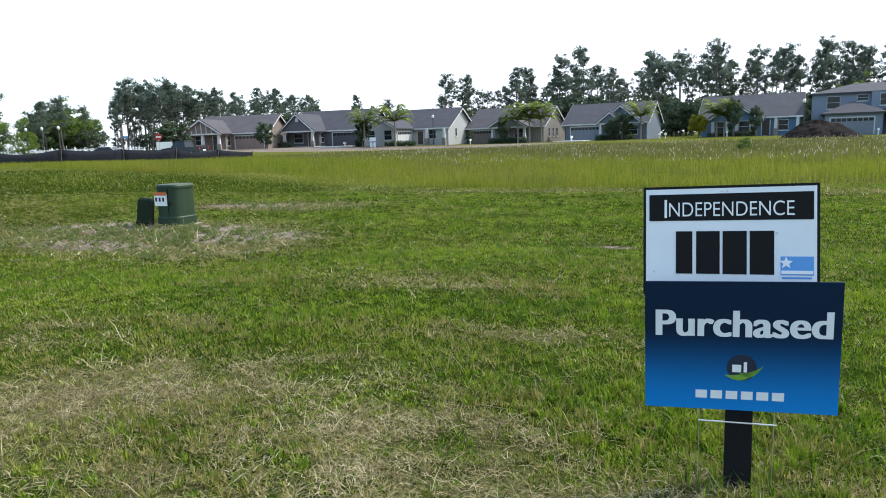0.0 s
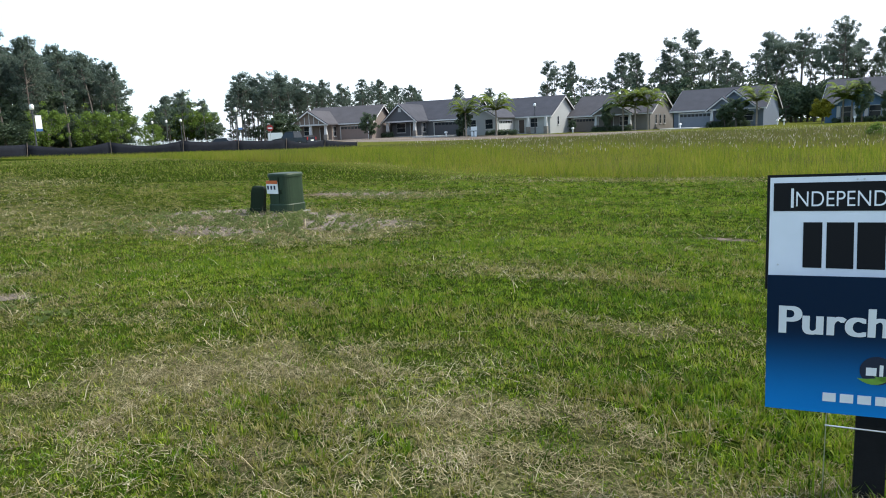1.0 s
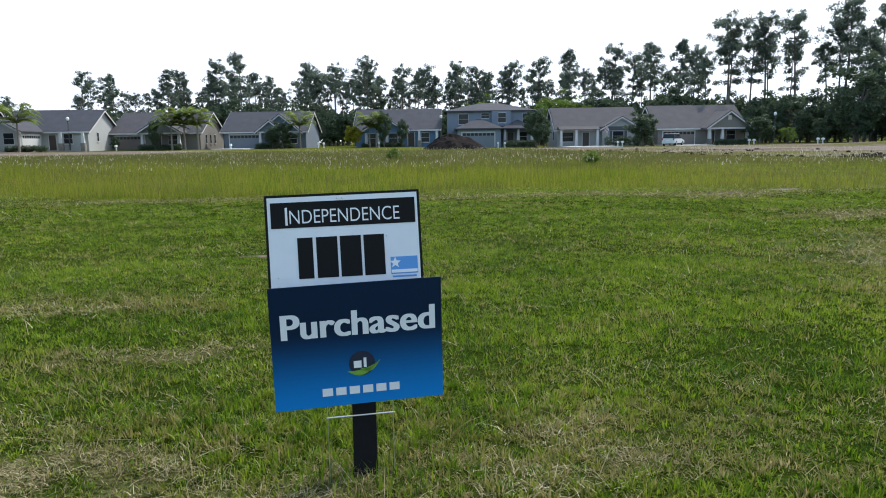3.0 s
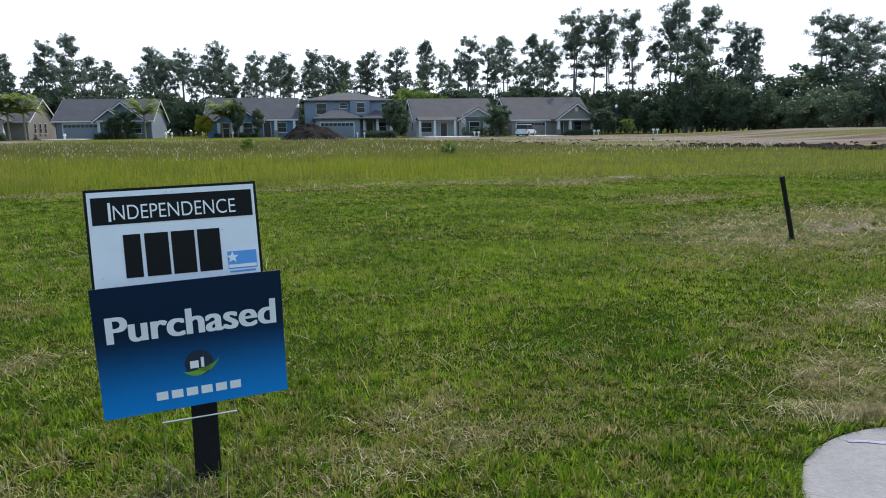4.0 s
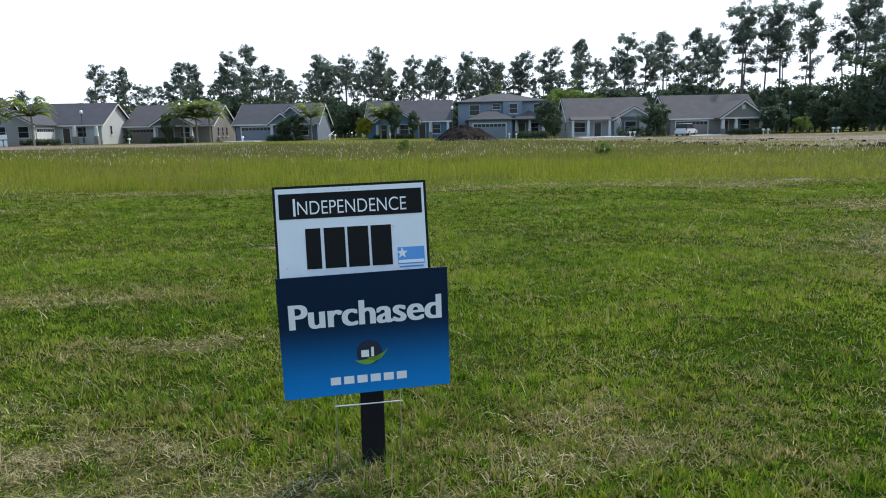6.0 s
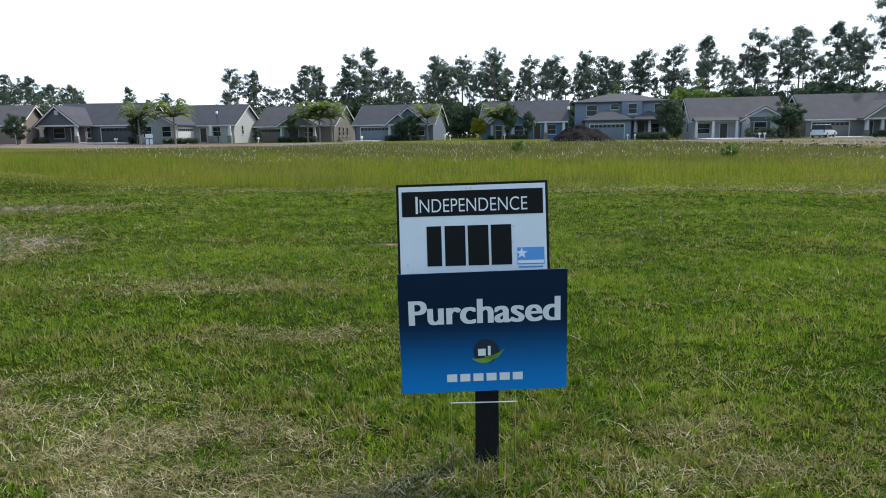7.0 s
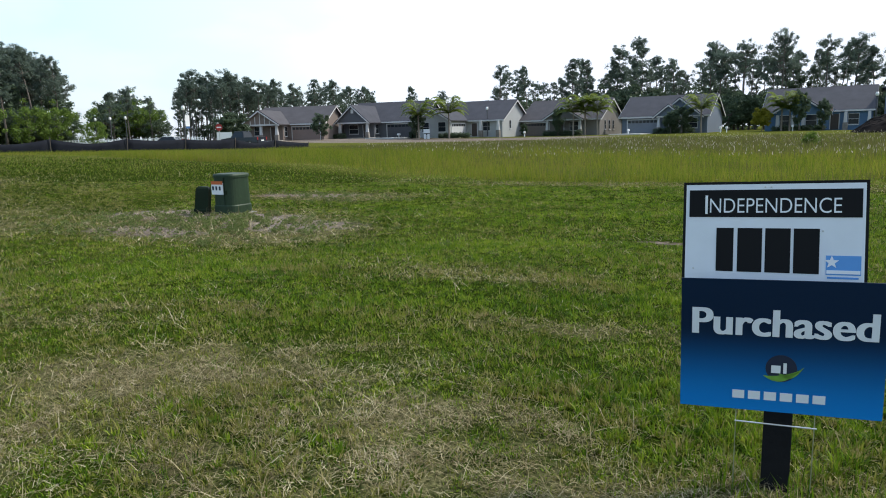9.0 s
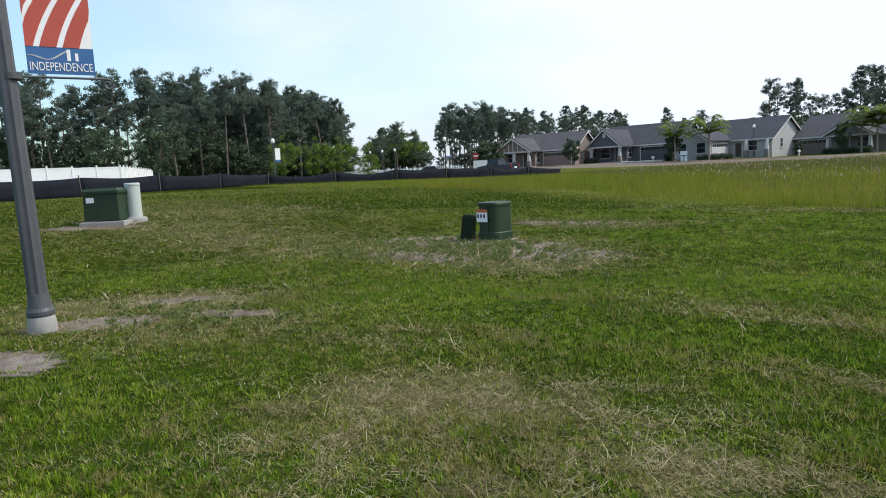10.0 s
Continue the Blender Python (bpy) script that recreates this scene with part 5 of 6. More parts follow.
# ---- fences ----
def silt_fence():
    t = base("silt_fence", pose(0, 0, 0), "black sagging woven silt fence on wooden stakes", "silt fence")
    line = [(-27.5, -8.0), (-35.5, 6.0), (-44.5, 19.0), (-43.6, 29.0), (-43.6, 38.5), (-45.5, 49.0)]
    pts = []
    for (a, b), (c, d) in zip(line, line[1:]):
        n = max(1, round(math.hypot(c - a, d - b) / 5.2))
        pts += [(a + (c - a) * i / n, b + (d - b) * i / n) for i in range(n)]
    pts.append(line[-1])
    r = random.Random(5)
    tops = [0.86 * r.uniform(0.9, 1.05) * (1 - 0.45 * smooth(43, 49, p[1])) for p in pts]
    for i, ((a, b), (c, d)) in enumerate(zip(pts, pts[1:])):
        bm = bmesh.new()
        n, rows = 8, []
        sag = r.uniform(0.04, 0.12) if r.random() < 0.7 else 0.3
        for k in range(n + 1):
            u = k / n
            x, y = a + (c - a) * u, b + (d - b) * u
            z0 = z_at(x, y)
            top = (tops[i] * (1 - u) + tops[i + 1] * u) - sag * math.sin(math.pi * u)
            bulge = 0.09 * math.sin(math.pi * u) * r.uniform(0.4, 1)
            rows.append([bm.verts.new((x + bulge * math.sin(v * 3.1), y, z0 - 0.1 + (top + 0.1) * v)) for v in (0, 0.33, 0.66, 1)])
        for p, q in zip(rows, rows[1:]):
            for k in range(3):
                bm.faces.new((p[k], q[k], q[k + 1], p[k + 1]))
        g = bmesh.ops.extrude_face_region(bm, geom=list(bm.faces))
        bmesh.ops.translate(bm, verts=[v for v in g["geom"] if isinstance(v, bmesh.types.BMVert)], vec=(-0.012, 0, 0))
        part("fabric", bm, M_SILT, t, smooth=True)
    for (x, y), h in zip(pts, tops):
        o = part("stake", cuboid(-0.018, 0.018, -0.018, 0.018, -0.3, h + 0.12), M_STAKE, t)
        o.matrix_basis = pose(x + 0.05, y, z_at(x, y), r.uniform(-6, 6), r.uniform(-7, 7), r.uniform(0, 90))


def vinyl_fence():
    t = base("vinyl_fence", pose(0, 0, 0), "tall white vinyl panel fence on a sandy rise", "fence")
    line = [(-62, -14), (-63.0, 13.6), (-84, 21.5)]
    for (a, b), (c, d) in zip(line, line[1:]):
        n = round(math.hypot(c - a, d - b) / 1.9)
        ang = math.degrees(math.atan2(d - b, c - a))
        step = math.hypot(c - a, d - b) / n
        for i in range(n):
            x, y = a + (c - a) * i / n, b + (d - b) * i / n
            z = z_at(x, y)
            m = pose(x, y, z, 0, 0, ang)
            for nm, bm in (("post", cuboid(-0.065, 0.065, -0.065, 0.065, -0.3, 1.95, bevel=0.01)), ("panel", cuboid(0.067, step - 0.067, -0.02, 0.02, 0.12, 1.7)),
                           ("top_rail", cuboid(0.067, step - 0.067, -0.04, 0.04, 1.702, 1.80)), ("bottom_rail", cuboid(0.067, step - 0.067, -0.04, 0.04, 0.02, 0.118))):
                part(nm, bm, M_VINYL, t).matrix_basis = m


def rail_fence():
    t = base("rail_fence", pose(0, 0, 0), "low white picket railing along a far road", "fence")
    (a, b), (c, d) = at_bearing(-61.2, 112), at_bearing(-51.5, 104)
    n = 46
    ang = math.degrees(math.atan2(d - b, c - a))
    step = math.hypot(c - a, d - b) / n
    for i in range(n):
        x, y = a + (c - a) * i / n, b + (d - b) * i / n
        m = pose(x, y, z_at(x, y) + 0.15, 0, 0, ang)
        part("post", cuboid(-0.06, 0.06, -0.06, 0.06, -0.5, 1.15), M_VINYL, t).matrix_basis = m
    for z in (0.35, 0.75, 1.02):
        o = part("rail", cuboid(0, step * n, -0.03, 0.03, z, z + 0.1), M_VINYL, t)
        o.matrix_basis = pose(a, b, z_at((a + c) / 2, (b + d) / 2) + 0.15, 0, 0, ang)


silt_fence(), vinyl_fence(), rail_fence()

# ---- vehicles ----
M_CARWHITE = shader("white_car_paint", (0.72, 0.73, 0.74), 0.25, vary=0.03, spec=0.6)
M_CARDARK = shader("dark_blue_car_paint", (0.02, 0.026, 0.04), 0.25, vary=0.1, spec=0.6)
M_TYRE = shader("tyre_rubber", (0.018, 0.018, 0.018), 0.85, vary=0.2)
M_RIM = shader("alloy_rim", (0.45, 0.45, 0.46), 0.35, 0.8, vary=0.1)
M_TAIL = shader("red_lamp_lens", (0.35, 0.02, 0.02), 0.3, vary=0.1)


def car(x, y, turn, label, paint, length, height_, body, cabin):
    """A car from side profiles (along, up), facing +y before its turn."""
    t = base("car", pose(x, y, z_at(x, y) + 0.02, 0, 0, turn), label, "car", "parked vehicles")
    def sweep(profile, half, top_in, z_in):
        bm = bmesh.new()
        L = [bm.verts.new((-half + (top_in if z > z_in else 0), v, z)) for v, z in profile]
        R = [bm.verts.new((half - (top_in if z > z_in else 0), v, z)) for v, z in profile]
        bm.faces.new(L), bm.faces.new(R[::-1])
        for i in range(len(profile)):
            j = (i + 1) % len(profile)
            bm.faces.new((L[j], L[i], R[i], R[j]))
        bmesh.ops.recalc_face_normals(bm, faces=bm.faces)
        bmesh.ops.bevel(bm, geom=list(bm.edges), offset=0.05, segments=2, affect="EDGES")
        return bm
    part("body", sweep(body, 0.92, 0.03, 0.8), paint, t)
    part("cabin", sweep(cabin, 0.86, 0.16, 1.2), M_GLASS, t)
    top = max(z for _, z in cabin)
    vs = [v for v, z in cabin if z > top - 0.1]
    part("roof_panel", cuboid(-0.70, 0.70, min(vs) - 0.02, max(vs) + 0.02, top - 0.03, top + 0.04, bevel=0.02), paint, t)
    for sx in (-1, 1):
        for v in (cabin[0][0] + 0.35, (min(vs) + max(vs)) / 2):
            o = part("pillar", cuboid(-0.02, 0.02, -0.07, 0.07, 0.9, top - 0.02), paint, t)
            o.matrix_basis = pose(sx * 0.86, v, 0, 0, -sx * 9, 0) @ pose(0, 0, 0)
        for v in (-length * 0.3, length * 0.3):
            w = part("wheel", lathe(bmesh.new(), [(0.24, -0.12), (0.36, -0.10), (0.37, 0), (0.36, 0.10), (0.24, 0.12)], 20), M_TYRE, t)
            w.matrix_basis = pose(sx * 0.84, v, 0.36, 0, 90, 0)
            part("rim", lathe(bmesh.new(), [(0.22, -0.125), (0.22, 0.125), (0.1, 0.135)], 14), M_RIM, w)
        o = part("tail_light", cuboid(-0.07, 0.07, -0.03, 0.03, 0, 0.32, bevel=0.01), M_TAIL, t)
        o.matrix_basis = pose(sx * 0.80, -length / 2 + 0.0, 0.80)
    part("bumper", cuboid(-0.85, 0.85, -length / 2 - 0.06, -length / 2 + 0.06, 0.36, 0.58, bevel=0.03), paint, t)
    part("rear_plate", cuboid(-0.26, 0.26, -length / 2 - 0.075, -length / 2 - 0.062, 0.66, 0.80), M_WHITEINK, t)
    return t


SUV_BODY = [(-2.3, 0.4), (2.25, 0.4), (2.3, 0.75), (1.1, 1.05), (-2.3, 1.08)]
SUV_CAB = [(-2.24, 1.0), (1.1, 1.0), (0.45, 1.68), (-2.0, 1.72)]
car(33.4, 101.0, -36, "white sport utility vehicle parked on a driveway", M_CARWHITE, 4.6, 1.75, SUV_BODY, SUV_CAB)
x, y = at_bearing(-48.5, 84)
car(x, y, 100, "dark blue pickup truck parked beyond the silt fence", M_CARDARK, 5.2, 1.8, [(-2.6, 0.45), (2.6, 0.45), (2.6, 0.95), (1.4, 1.1), (-2.6, 1.1)], [(-0.7, 1.05), (1.3, 1.05), (0.7, 1.75), (-0.5, 1.78)])
x, y = at_bearing(-54.2, 88)
car(x, y, 120, "white sedan on the road beyond the silt fence", M_CARWHITE, 4.5, 1.45, [(-2.2, 0.35), (2.2, 0.35), (2.2, 0.7), (1.0, 0.92), (-2.2, 0.95)], [(-1.6, 0.88), (1.0, 0.88), (0.2, 1.4), (-1.0, 1.42)])


# ---- street things ----
def mound():
    x0, y0 = 1.2, 84.0
    bm = bmesh.new()
    n, rings = 40, []
    for j in range(13):
        u = j / 12
        ring = []
        for i in range(n):
            a = 2 * math.pi * i / n
            r = (1 - u) * 3.3 * (1 + 0.14 * math.sin(3 * a + 1) + 0.08 * math.sin(7 * a))
            p = Vector((r * math.cos(a) * 1.25, r * math.sin(a), 2.1 * (1 - (1 - u) ** 1.7)))
            p += noise.noise_vector(p * 0.9) * 0.28 + noise.noise_vector(p * 3.1) * 0.10
            ring.append(bm.verts.new(p - Vector((0, 0, 0.35))))
        rings.append(ring)
    for a, b in zip(rings, rings[1:]):
        for i in range(n):
            bm.faces.new((a[i], a[(i + 1) % n], b[(i + 1) % n], b[i]))
    bm.faces.new(rings[-1])
    ob = part("dirt_mound", bm, M_DIRT)
    ob.matrix_world = pose(x0, y0, z_at(x0, y0))
    tagged(ob, "rough dark heap of dug soil by the street", "dirt pile")


def mailbox(x, y):
    t = base("mailbox", pose(x, y, z_at(x, y)), "white post mailbox beside the street", "mailbox", "mailboxes")
    part("post", cuboid(-0.06, 0.06, -0.06, 0.06, -0.3, 0.55, bevel=0.01), M_VINYL, t)
    bm = slab(bmesh.new(), [(-0.13, 0), (0.13, 0), (0.13, 0.17), (0.09, 0.25), (0, 0.28), (-0.09, 0.25), (-0.13, 0.17)], 0.5)
    o = part("box", bm, M_VINYL, t)
    o.location.y, o.location.z = -0.28, 0.55
    part("flag", cuboid(0.135, 0.145, -0.1, 0.05, 0.67, 0.75), M_TAIL, t)
    return t


def flag(x, y, z):
    t = base("flag", pose(x, y, z), "small red, white and blue flag on a slanted staff", "flag", "house flags")
    part("staff", rod(bmesh.new(), (0, 0.5, -0.5), (0, -0.7, 0.7), 0.018), M_VINYL, t)
    for k in range(7):
        bm = bmesh.new()
        for i in range(5):
            a, b = i * 0.22, (i + 1) * 0.22
            pts = [(0.10 * math.sin(a * 6), -0.65 + 0.18 * a, 0.6 - a * 0.85 - k * 0.07), (0.10 * math.sin(b * 6), -0.65 + 0.18 * b, 0.6 - b * 0.85 - k * 0.07)]
            q = [bm.verts.new(p) for p in (pts[0], pts[1], (pts[1][0] + 0.075, pts[1][1], pts[1][2] - 0.02), (pts[0][0] + 0.075, pts[0][1], pts[0][2] - 0.02))]
            for v in q:
                v.co.x += k * 0.075
            bm.faces.new(q)
        bmesh.ops.remove_doubles(bm, verts=bm.verts, dist=0.001)
        g = bmesh.ops.extrude_face_region(bm, geom=list(bm.faces))
        bmesh.ops.translate(bm, verts=[v for v in g["geom"] if isinstance(v, bmesh.types.BMVert)], vec=(0, 0.01, 0))
        part("stripe", bm, (M_RED, M_CLOTH)[k % 2] if k < 6 else M_BLUE, t)


def hedge(seed, x0, x1, y, tall, deep=0.8):
    r = np.random.default_rng(seed)
    n = int((x1 - x0) * 24)
    t = base("hedge", pose((x0 + x1) / 2, y, z_at((x0 + x1) / 2, y)), "clipped dark green hedge before a house", "hedge", "hedges")
    w = (x1 - x0) / 2
    c = np.stack([r.uniform(-w, w, n), r.uniform(-deep / 2, deep / 2, n), r.uniform(0.1, tall - 0.2, n)], -1)
    soup("foliage", sprays(r, c, np.full(n, 0.34), 34, 0.09), 3, M_OAK, t)
    for k in np.linspace(-w, w, max(2, int(w * 2))):
        part("stem", rod(bmesh.new(), (k, 0, -0.2), (k, 0, tall * 0.7), 0.03, 0.015, 5), M_BARK, t)


mound()
for x, y in ((-80.6, 84.0), (-79.9, 84.0), (-47.6, 100.5), (-31.0, 101), (-18.2, 101), (-17.4, 101), (-9.4, 101.5), (8.0, 101), (9.0, 101), (25.4, 101), (26.1, 101.2), (44.6, 101.5), (45.3, 101.5), (53.5, 99.5), (54.2, 99.5), (-62.5, 87)):
    mailbox(x, y)
flag(-5.6, 107.0, z_at(-5.6, 107) + 2.7), flag(24.4, 105.4, z_at(24.4, 105) + 2.5)
hedge(31, 24.2, 31.4, 103.6, 1.6), hedge(32, 9.2, 14.0, 104.6, 1.1), hedge(33, -58.0, -52.5, 91.6, 0.9), hedge(34, -12.2, -6.0, 105.2, 0.8), hedge(35, -79.5, -74.5, 88.5, 0.9)
hedge(36, -28.3, -22.5, 105.0, 0.9), hedge(37, -46.0, -39.5, 104.2, 0.9), hedge(38, 40.5, 45.5, 103.8, 0.9)


def yard_board(x, y):
    t = base("notice_board", pose(x, y, z_at(x, y)), "white notice board on two short legs", "sign")
    part("board", cuboid(-0.55, 0.55, -0.03, 0.03, 0.85, 1.45, bevel=0.01), M_VINYL, t)
    for s in (-0.3, 0.3):
        part("leg_panel", cuboid(s - 0.2, s + 0.2, -0.03, 0.03, -0.2, 0.75), M_VINYL, t)
    part("rail", cuboid(-0.5, 0.5, 0.035, 0.07, 0.6, 1.0), M_BLACKWOOD, t)


def bin_(x, y):
    t = base("rubbish_bin", pose(x, y, z_at(x, y)), "dark wheeled rubbish bin beside a garage", "bin")
    part("body", loft(bmesh.new(), [(-0.3, -0.32), (0.3, -0.32), (0.3, 0.32), (-0.3, 0.32)], [(0.05, 0.85), (0.95, 1.05)]), M_GREENDARK, t)
    part("lid", loft(bmesh.new(), [(-0.33, -0.36), (0.33, -0.36), (0.33, 0.36), (-0.33, 0.36)], [(0.96, 1), (1.02, 1), (1.06, 0.8)]), M_GREENDARK, t)
    part("axle", rod(bmesh.new(), (-0.32, 0.28, 0.1), (0.32, 0.28, 0.1), 0.1, n=12), M_TYRE, t)


yard_board(-57.0, 86.5)
for x, y in ((-62.2, 90.0), (-61.4, 90.0)):
    bin_(x, y)


def stop_sign(x, y):
    t = base("stop_sign", pose(x, y, z_at(x, y), 0, 0, 45), "red octagonal road sign on a thin post", "road sign")
    part("post", rod(bmesh.new(), (0, 0.05, -0.3), (0, 0.05, 2.9), 0.035), M_WIRE, t)
    o = part("plate", lathe(bmesh.new(), [(0.40, 0), (0.40, 0.01)], 8, twist=math.pi / 8), M_TAIL, t)
    o.matrix_basis = pose(0, 0, 2.35, 90)
    part("word_bar", cuboid(-0.26, 0.26, -0.022, -0.012, 2.28, 2.42), M_WHITEINK, t)
    part("street_plate", cuboid(-0.5, 0.5, 0.0, 0.02, 2.95, 3.15), M_GREENBOX, t)


stop_sign(*at_bearing(-50.3, 84))
wb = base("site_board", pose(*at_bearing(-49.9, 94), 0.5, 0, 0, 45), "white site hoarding panel near the corner", "panel")
part("board", cuboid(-1.0, 0.9, -0.04, 0.04, 0.2, 1.7), M_VINYL, wb)
for s in (-0.85, 0.75):
    part("leg", cuboid(s - 0.06, s + 0.06, 0.042, 0.14, -0.5, 1.9), M_STAKE, wb)

# driveways and the bare-soil clods at the edge of the lots
for i, (x0, x1, y0, y1) in enumerate(((-68.0, -62.5, 85.5, 93.5), (17.8, 25.0, 97.0, 105.2), (33.0, 38.2, 97.5, 107.3), (-33.3, -28.6, 99, 107.8))):
    z = max(z_at(x0, y0), z_at(x1, y1), z_at(x0, y1))
    tagged(part("driveway_%d" % (i + 1), cuboid(x0, x1, y0, y1, z - 0.6, z + 0.10, bevel=0.02), M_PALE_SLAB), "pale concrete driveway slab", "driveway", kind="structure")
bm = bmesh.new()
r = random.Random(9)
def lot_edge(y):
    """The near edge of the bare lots."""
    return 21.5 - 0.5 * min(max(y - 43, -14), 20) - 1.6 * math.sin(y * 0.31) - 0.9 * math.sin(y * 0.83 + 1)


for i in range(620):
    if i % 3:
        y = r.uniform(27, 40)
        x = lot_edge(y) + 1.0 + r.gauss(0, 0.5)
        s = r.uniform(0.05, 0.26) * (0.6 + 0.5 * abs(math.sin(y * 1.3)))
    else:
        y = r.uniform(24, 66)
        x = lot_edge(y) + r.gauss(0, 0.6) + (r.uniform(0, 14) if i % 2 else 0)
        s = r.uniform(0.04, 0.14)
    q = bmesh.ops.create_icosphere(bm, subdivisions=1, radius=s)
    for v in q["verts"]:
        v.co = Vector((x, y, z_at(x, y) + s * 0.25)) + Vector((v.co.x * r.uniform(0.8, 1.8), v.co.y * r.uniform(0.8, 1.8), v.co.z * r.uniform(0.5, 1.0)))
tagged(part("soil_clods", bm, M_DIRT), "dark lumps of turned soil along the sand", "soil", kind="stuff")


# ---- grass ----
def blades(name, x, y, length, width, lean, material, label, rng, segs=2, z_off=0.0, curl=0.5, aim=None):
    """Bent, tapering blades standing on the ground at the places given."""
    n = len(x)
    az = rng.uniform(0, 2 * np.pi, n) if aim is None else aim
    face = az + np.pi / 2 + rng.normal(0, 0.5, n)
    z = height(x, y) + z_off
    out = np.stack([np.cos(az), np.sin(az)], -1) * (np.sin(lean) * length)[:, None]
    up = np.cos(lean) * length
    side = np.stack([np.cos(face), np.sin(face), np.zeros(n)], -1) * (width / 2)[:, None]
    root = np.stack([x, y, z - 0.004], -1)
    mid = root + np.stack([out[:, 0] * (0.5 - 0.25 * curl), out[:, 1] * (0.5 - 0.25 * curl), up * 0.58], -1)
    tip = root + np.stack([out[:, 0], out[:, 1], up * (1 - 0.15 * curl)], -1)
    me = bpy.data.meshes.new(name)
    if segs == 2:
        v = np.stack([root - side, root + side, mid + side * 0.8, mid - side * 0.8, tip], 1).reshape(-1, 3)
        k = np.arange(n)[:, None] * 5
        loops = np.concatenate([k + np.array([0, 1, 2, 3]), k + np.array([3, 2, 4])], 1).ravel()
        starts = (np.arange(n)[:, None] * 7 + np.array([0, 4])).ravel()
    else:
        v = np.stack([root - side, root + side, tip], 1).reshape(-1, 3)
        loops, starts = np.arange(n * 3), np.arange(n) * 3
    me.vertices.add(len(v))
    me.vertices.foreach_set("co", np.ascontiguousarray(v, np.float32).ravel())
    me.loops.add(len(loops))
    me.loops.foreach_set("vertex_index", loops.astype(np.int32))
    me.polygons.add(len(starts))
    me.polygons.foreach_set("loop_start", starts.astype(np.int32))
    me.update(calc_edges=True)
    me.materials.append(material)
    return tagged(new(name, me), label, "grass", kind="stuff")


def fan(rng, n, r0, r1, a0=-88, a1=52):
    """Places spread evenly over a fan of the lawn."""
    r = np.sqrt(rng.uniform(r0 * r0, r1 * r1, n))
    a = np.radians(rng.uniform(a0, a1, n))
    return 0.7 + r * np.sin(a), 0.0 + r * np.cos(a)


def clumpy(x, y, s):
    """A smooth field from 0 to 1 that makes turf uneven."""
    return 0.5 + 0.25 * (np.sin(x * s + 2 * np.sin(y * s * 0.7)) + np.sin(y * s * 1.3 + 1.7 * np.sin(x * s * 0.6 + 1)))


def lawn_keep(rng, x, y):
    """Which places carry turf: none on the slab or the lots, little on sand and thatch."""
    islands = clumpy(x + 0.05 * np.sin(y * 23), y + 0.05 * np.sin(x * 19), 12.0)
    thin = np.maximum(patches(x, y, SAND) * (0.75 + 1.3 * islands), patches(x, y, DRY) * 0.62)
    return (rng.random(len(x)) > thin) & (np.hypot(x - PAD[0], y - PAD[1]) > 0.785) & (sand_lots(x, y) < 0.3 * rng.random(len(x)) + 0.1) & (y < 18.5 + 3 * (rng.random(len(x)) - 0.5))


rng = np.random.default_rng(3)
# tufts: count, ring, blades in each, blade length, blade width, tuft radius, segments
ZONES = [(10500, 1.4, 3.7, 20, (0.030, 0.072), 0.0058, 0.027, 2), (32000, 3.7, 8.0, 11, (0.034, 0.074), 0.0078, 0.032, 1), (60000, 8.0, 18.5, 11, (0.036, 0.074), 0.0090, 0.045, 1)]
for n, r0, r1, per, (l0, l1), w, rad, segs in ZONES:
    cx, cy = fan(rng, n, r0, r1)
    keep = lawn_keep(rng, cx, cy)
    cx, cy = cx[keep], cy[keep]
    swath = clumpy(cx * 0.6 + 0.4 * np.sin(cy), cy, 3.1)
    dry = patches(cx, cy, DRY)
    vigour = rng.uniform(0.45, 1.15, len(cx)) * (0.62 + 0.55 * swath) * (1 - 0.35 * dry)
    faded = rng.random(len(cx)) < np.clip(0.07 + 0.34 * clumpy(cx + 5, cy * 1.4, 1.3) ** 2 + 0.3 * (clumpy(cx - 3, cy * 1.2, 5.3) > 0.78) + 1.2 * dry * (0.5 + swath) + 0.45 * smooth(-8.5, -13, cx), 0, 0.85)
    k = np.repeat(np.arange(len(cx)), per)
    k = k[rng.random(len(k)) < 0.45 + 0.55 * vigour[k]]
    m = len(k)
    az, out = rng.uniform(0, 2 * np.pi, m), rng.random(m) ** 0.6
    x, y = cx[k] + rad * out * np.cos(az) * rng.uniform(0.6, 1.5, m), cy[k] + rad * out * np.sin(az) * rng.uniform(0.6, 1.5, m)
    L = rng.uniform(l0, l1, m) * vigour[k]
    lean = np.clip(0.15 + 0.75 * out + rng.normal(0, 0.24, m), 0, 1.4)
    off = (np.hypot(x - PAD[0], y - PAD[1]) > 0.785)
    for mat, nm, lab, pick in ((M_BLADE, "lawn_grass", "short mown green lawn grass blades", ~faded), (M_OLIVE, "fading_grass", "olive half-dry lawn grass blades", faded)):
        q = pick[k] & off
        blades(nm, x[q], y[q], L[q], w * rng.uniform(0.6, 1.4, int(q.sum())), lean[q], mat, lab, rng, segs, aim=az[q] + rng.normal(0, 0.5, int(q.sum())))
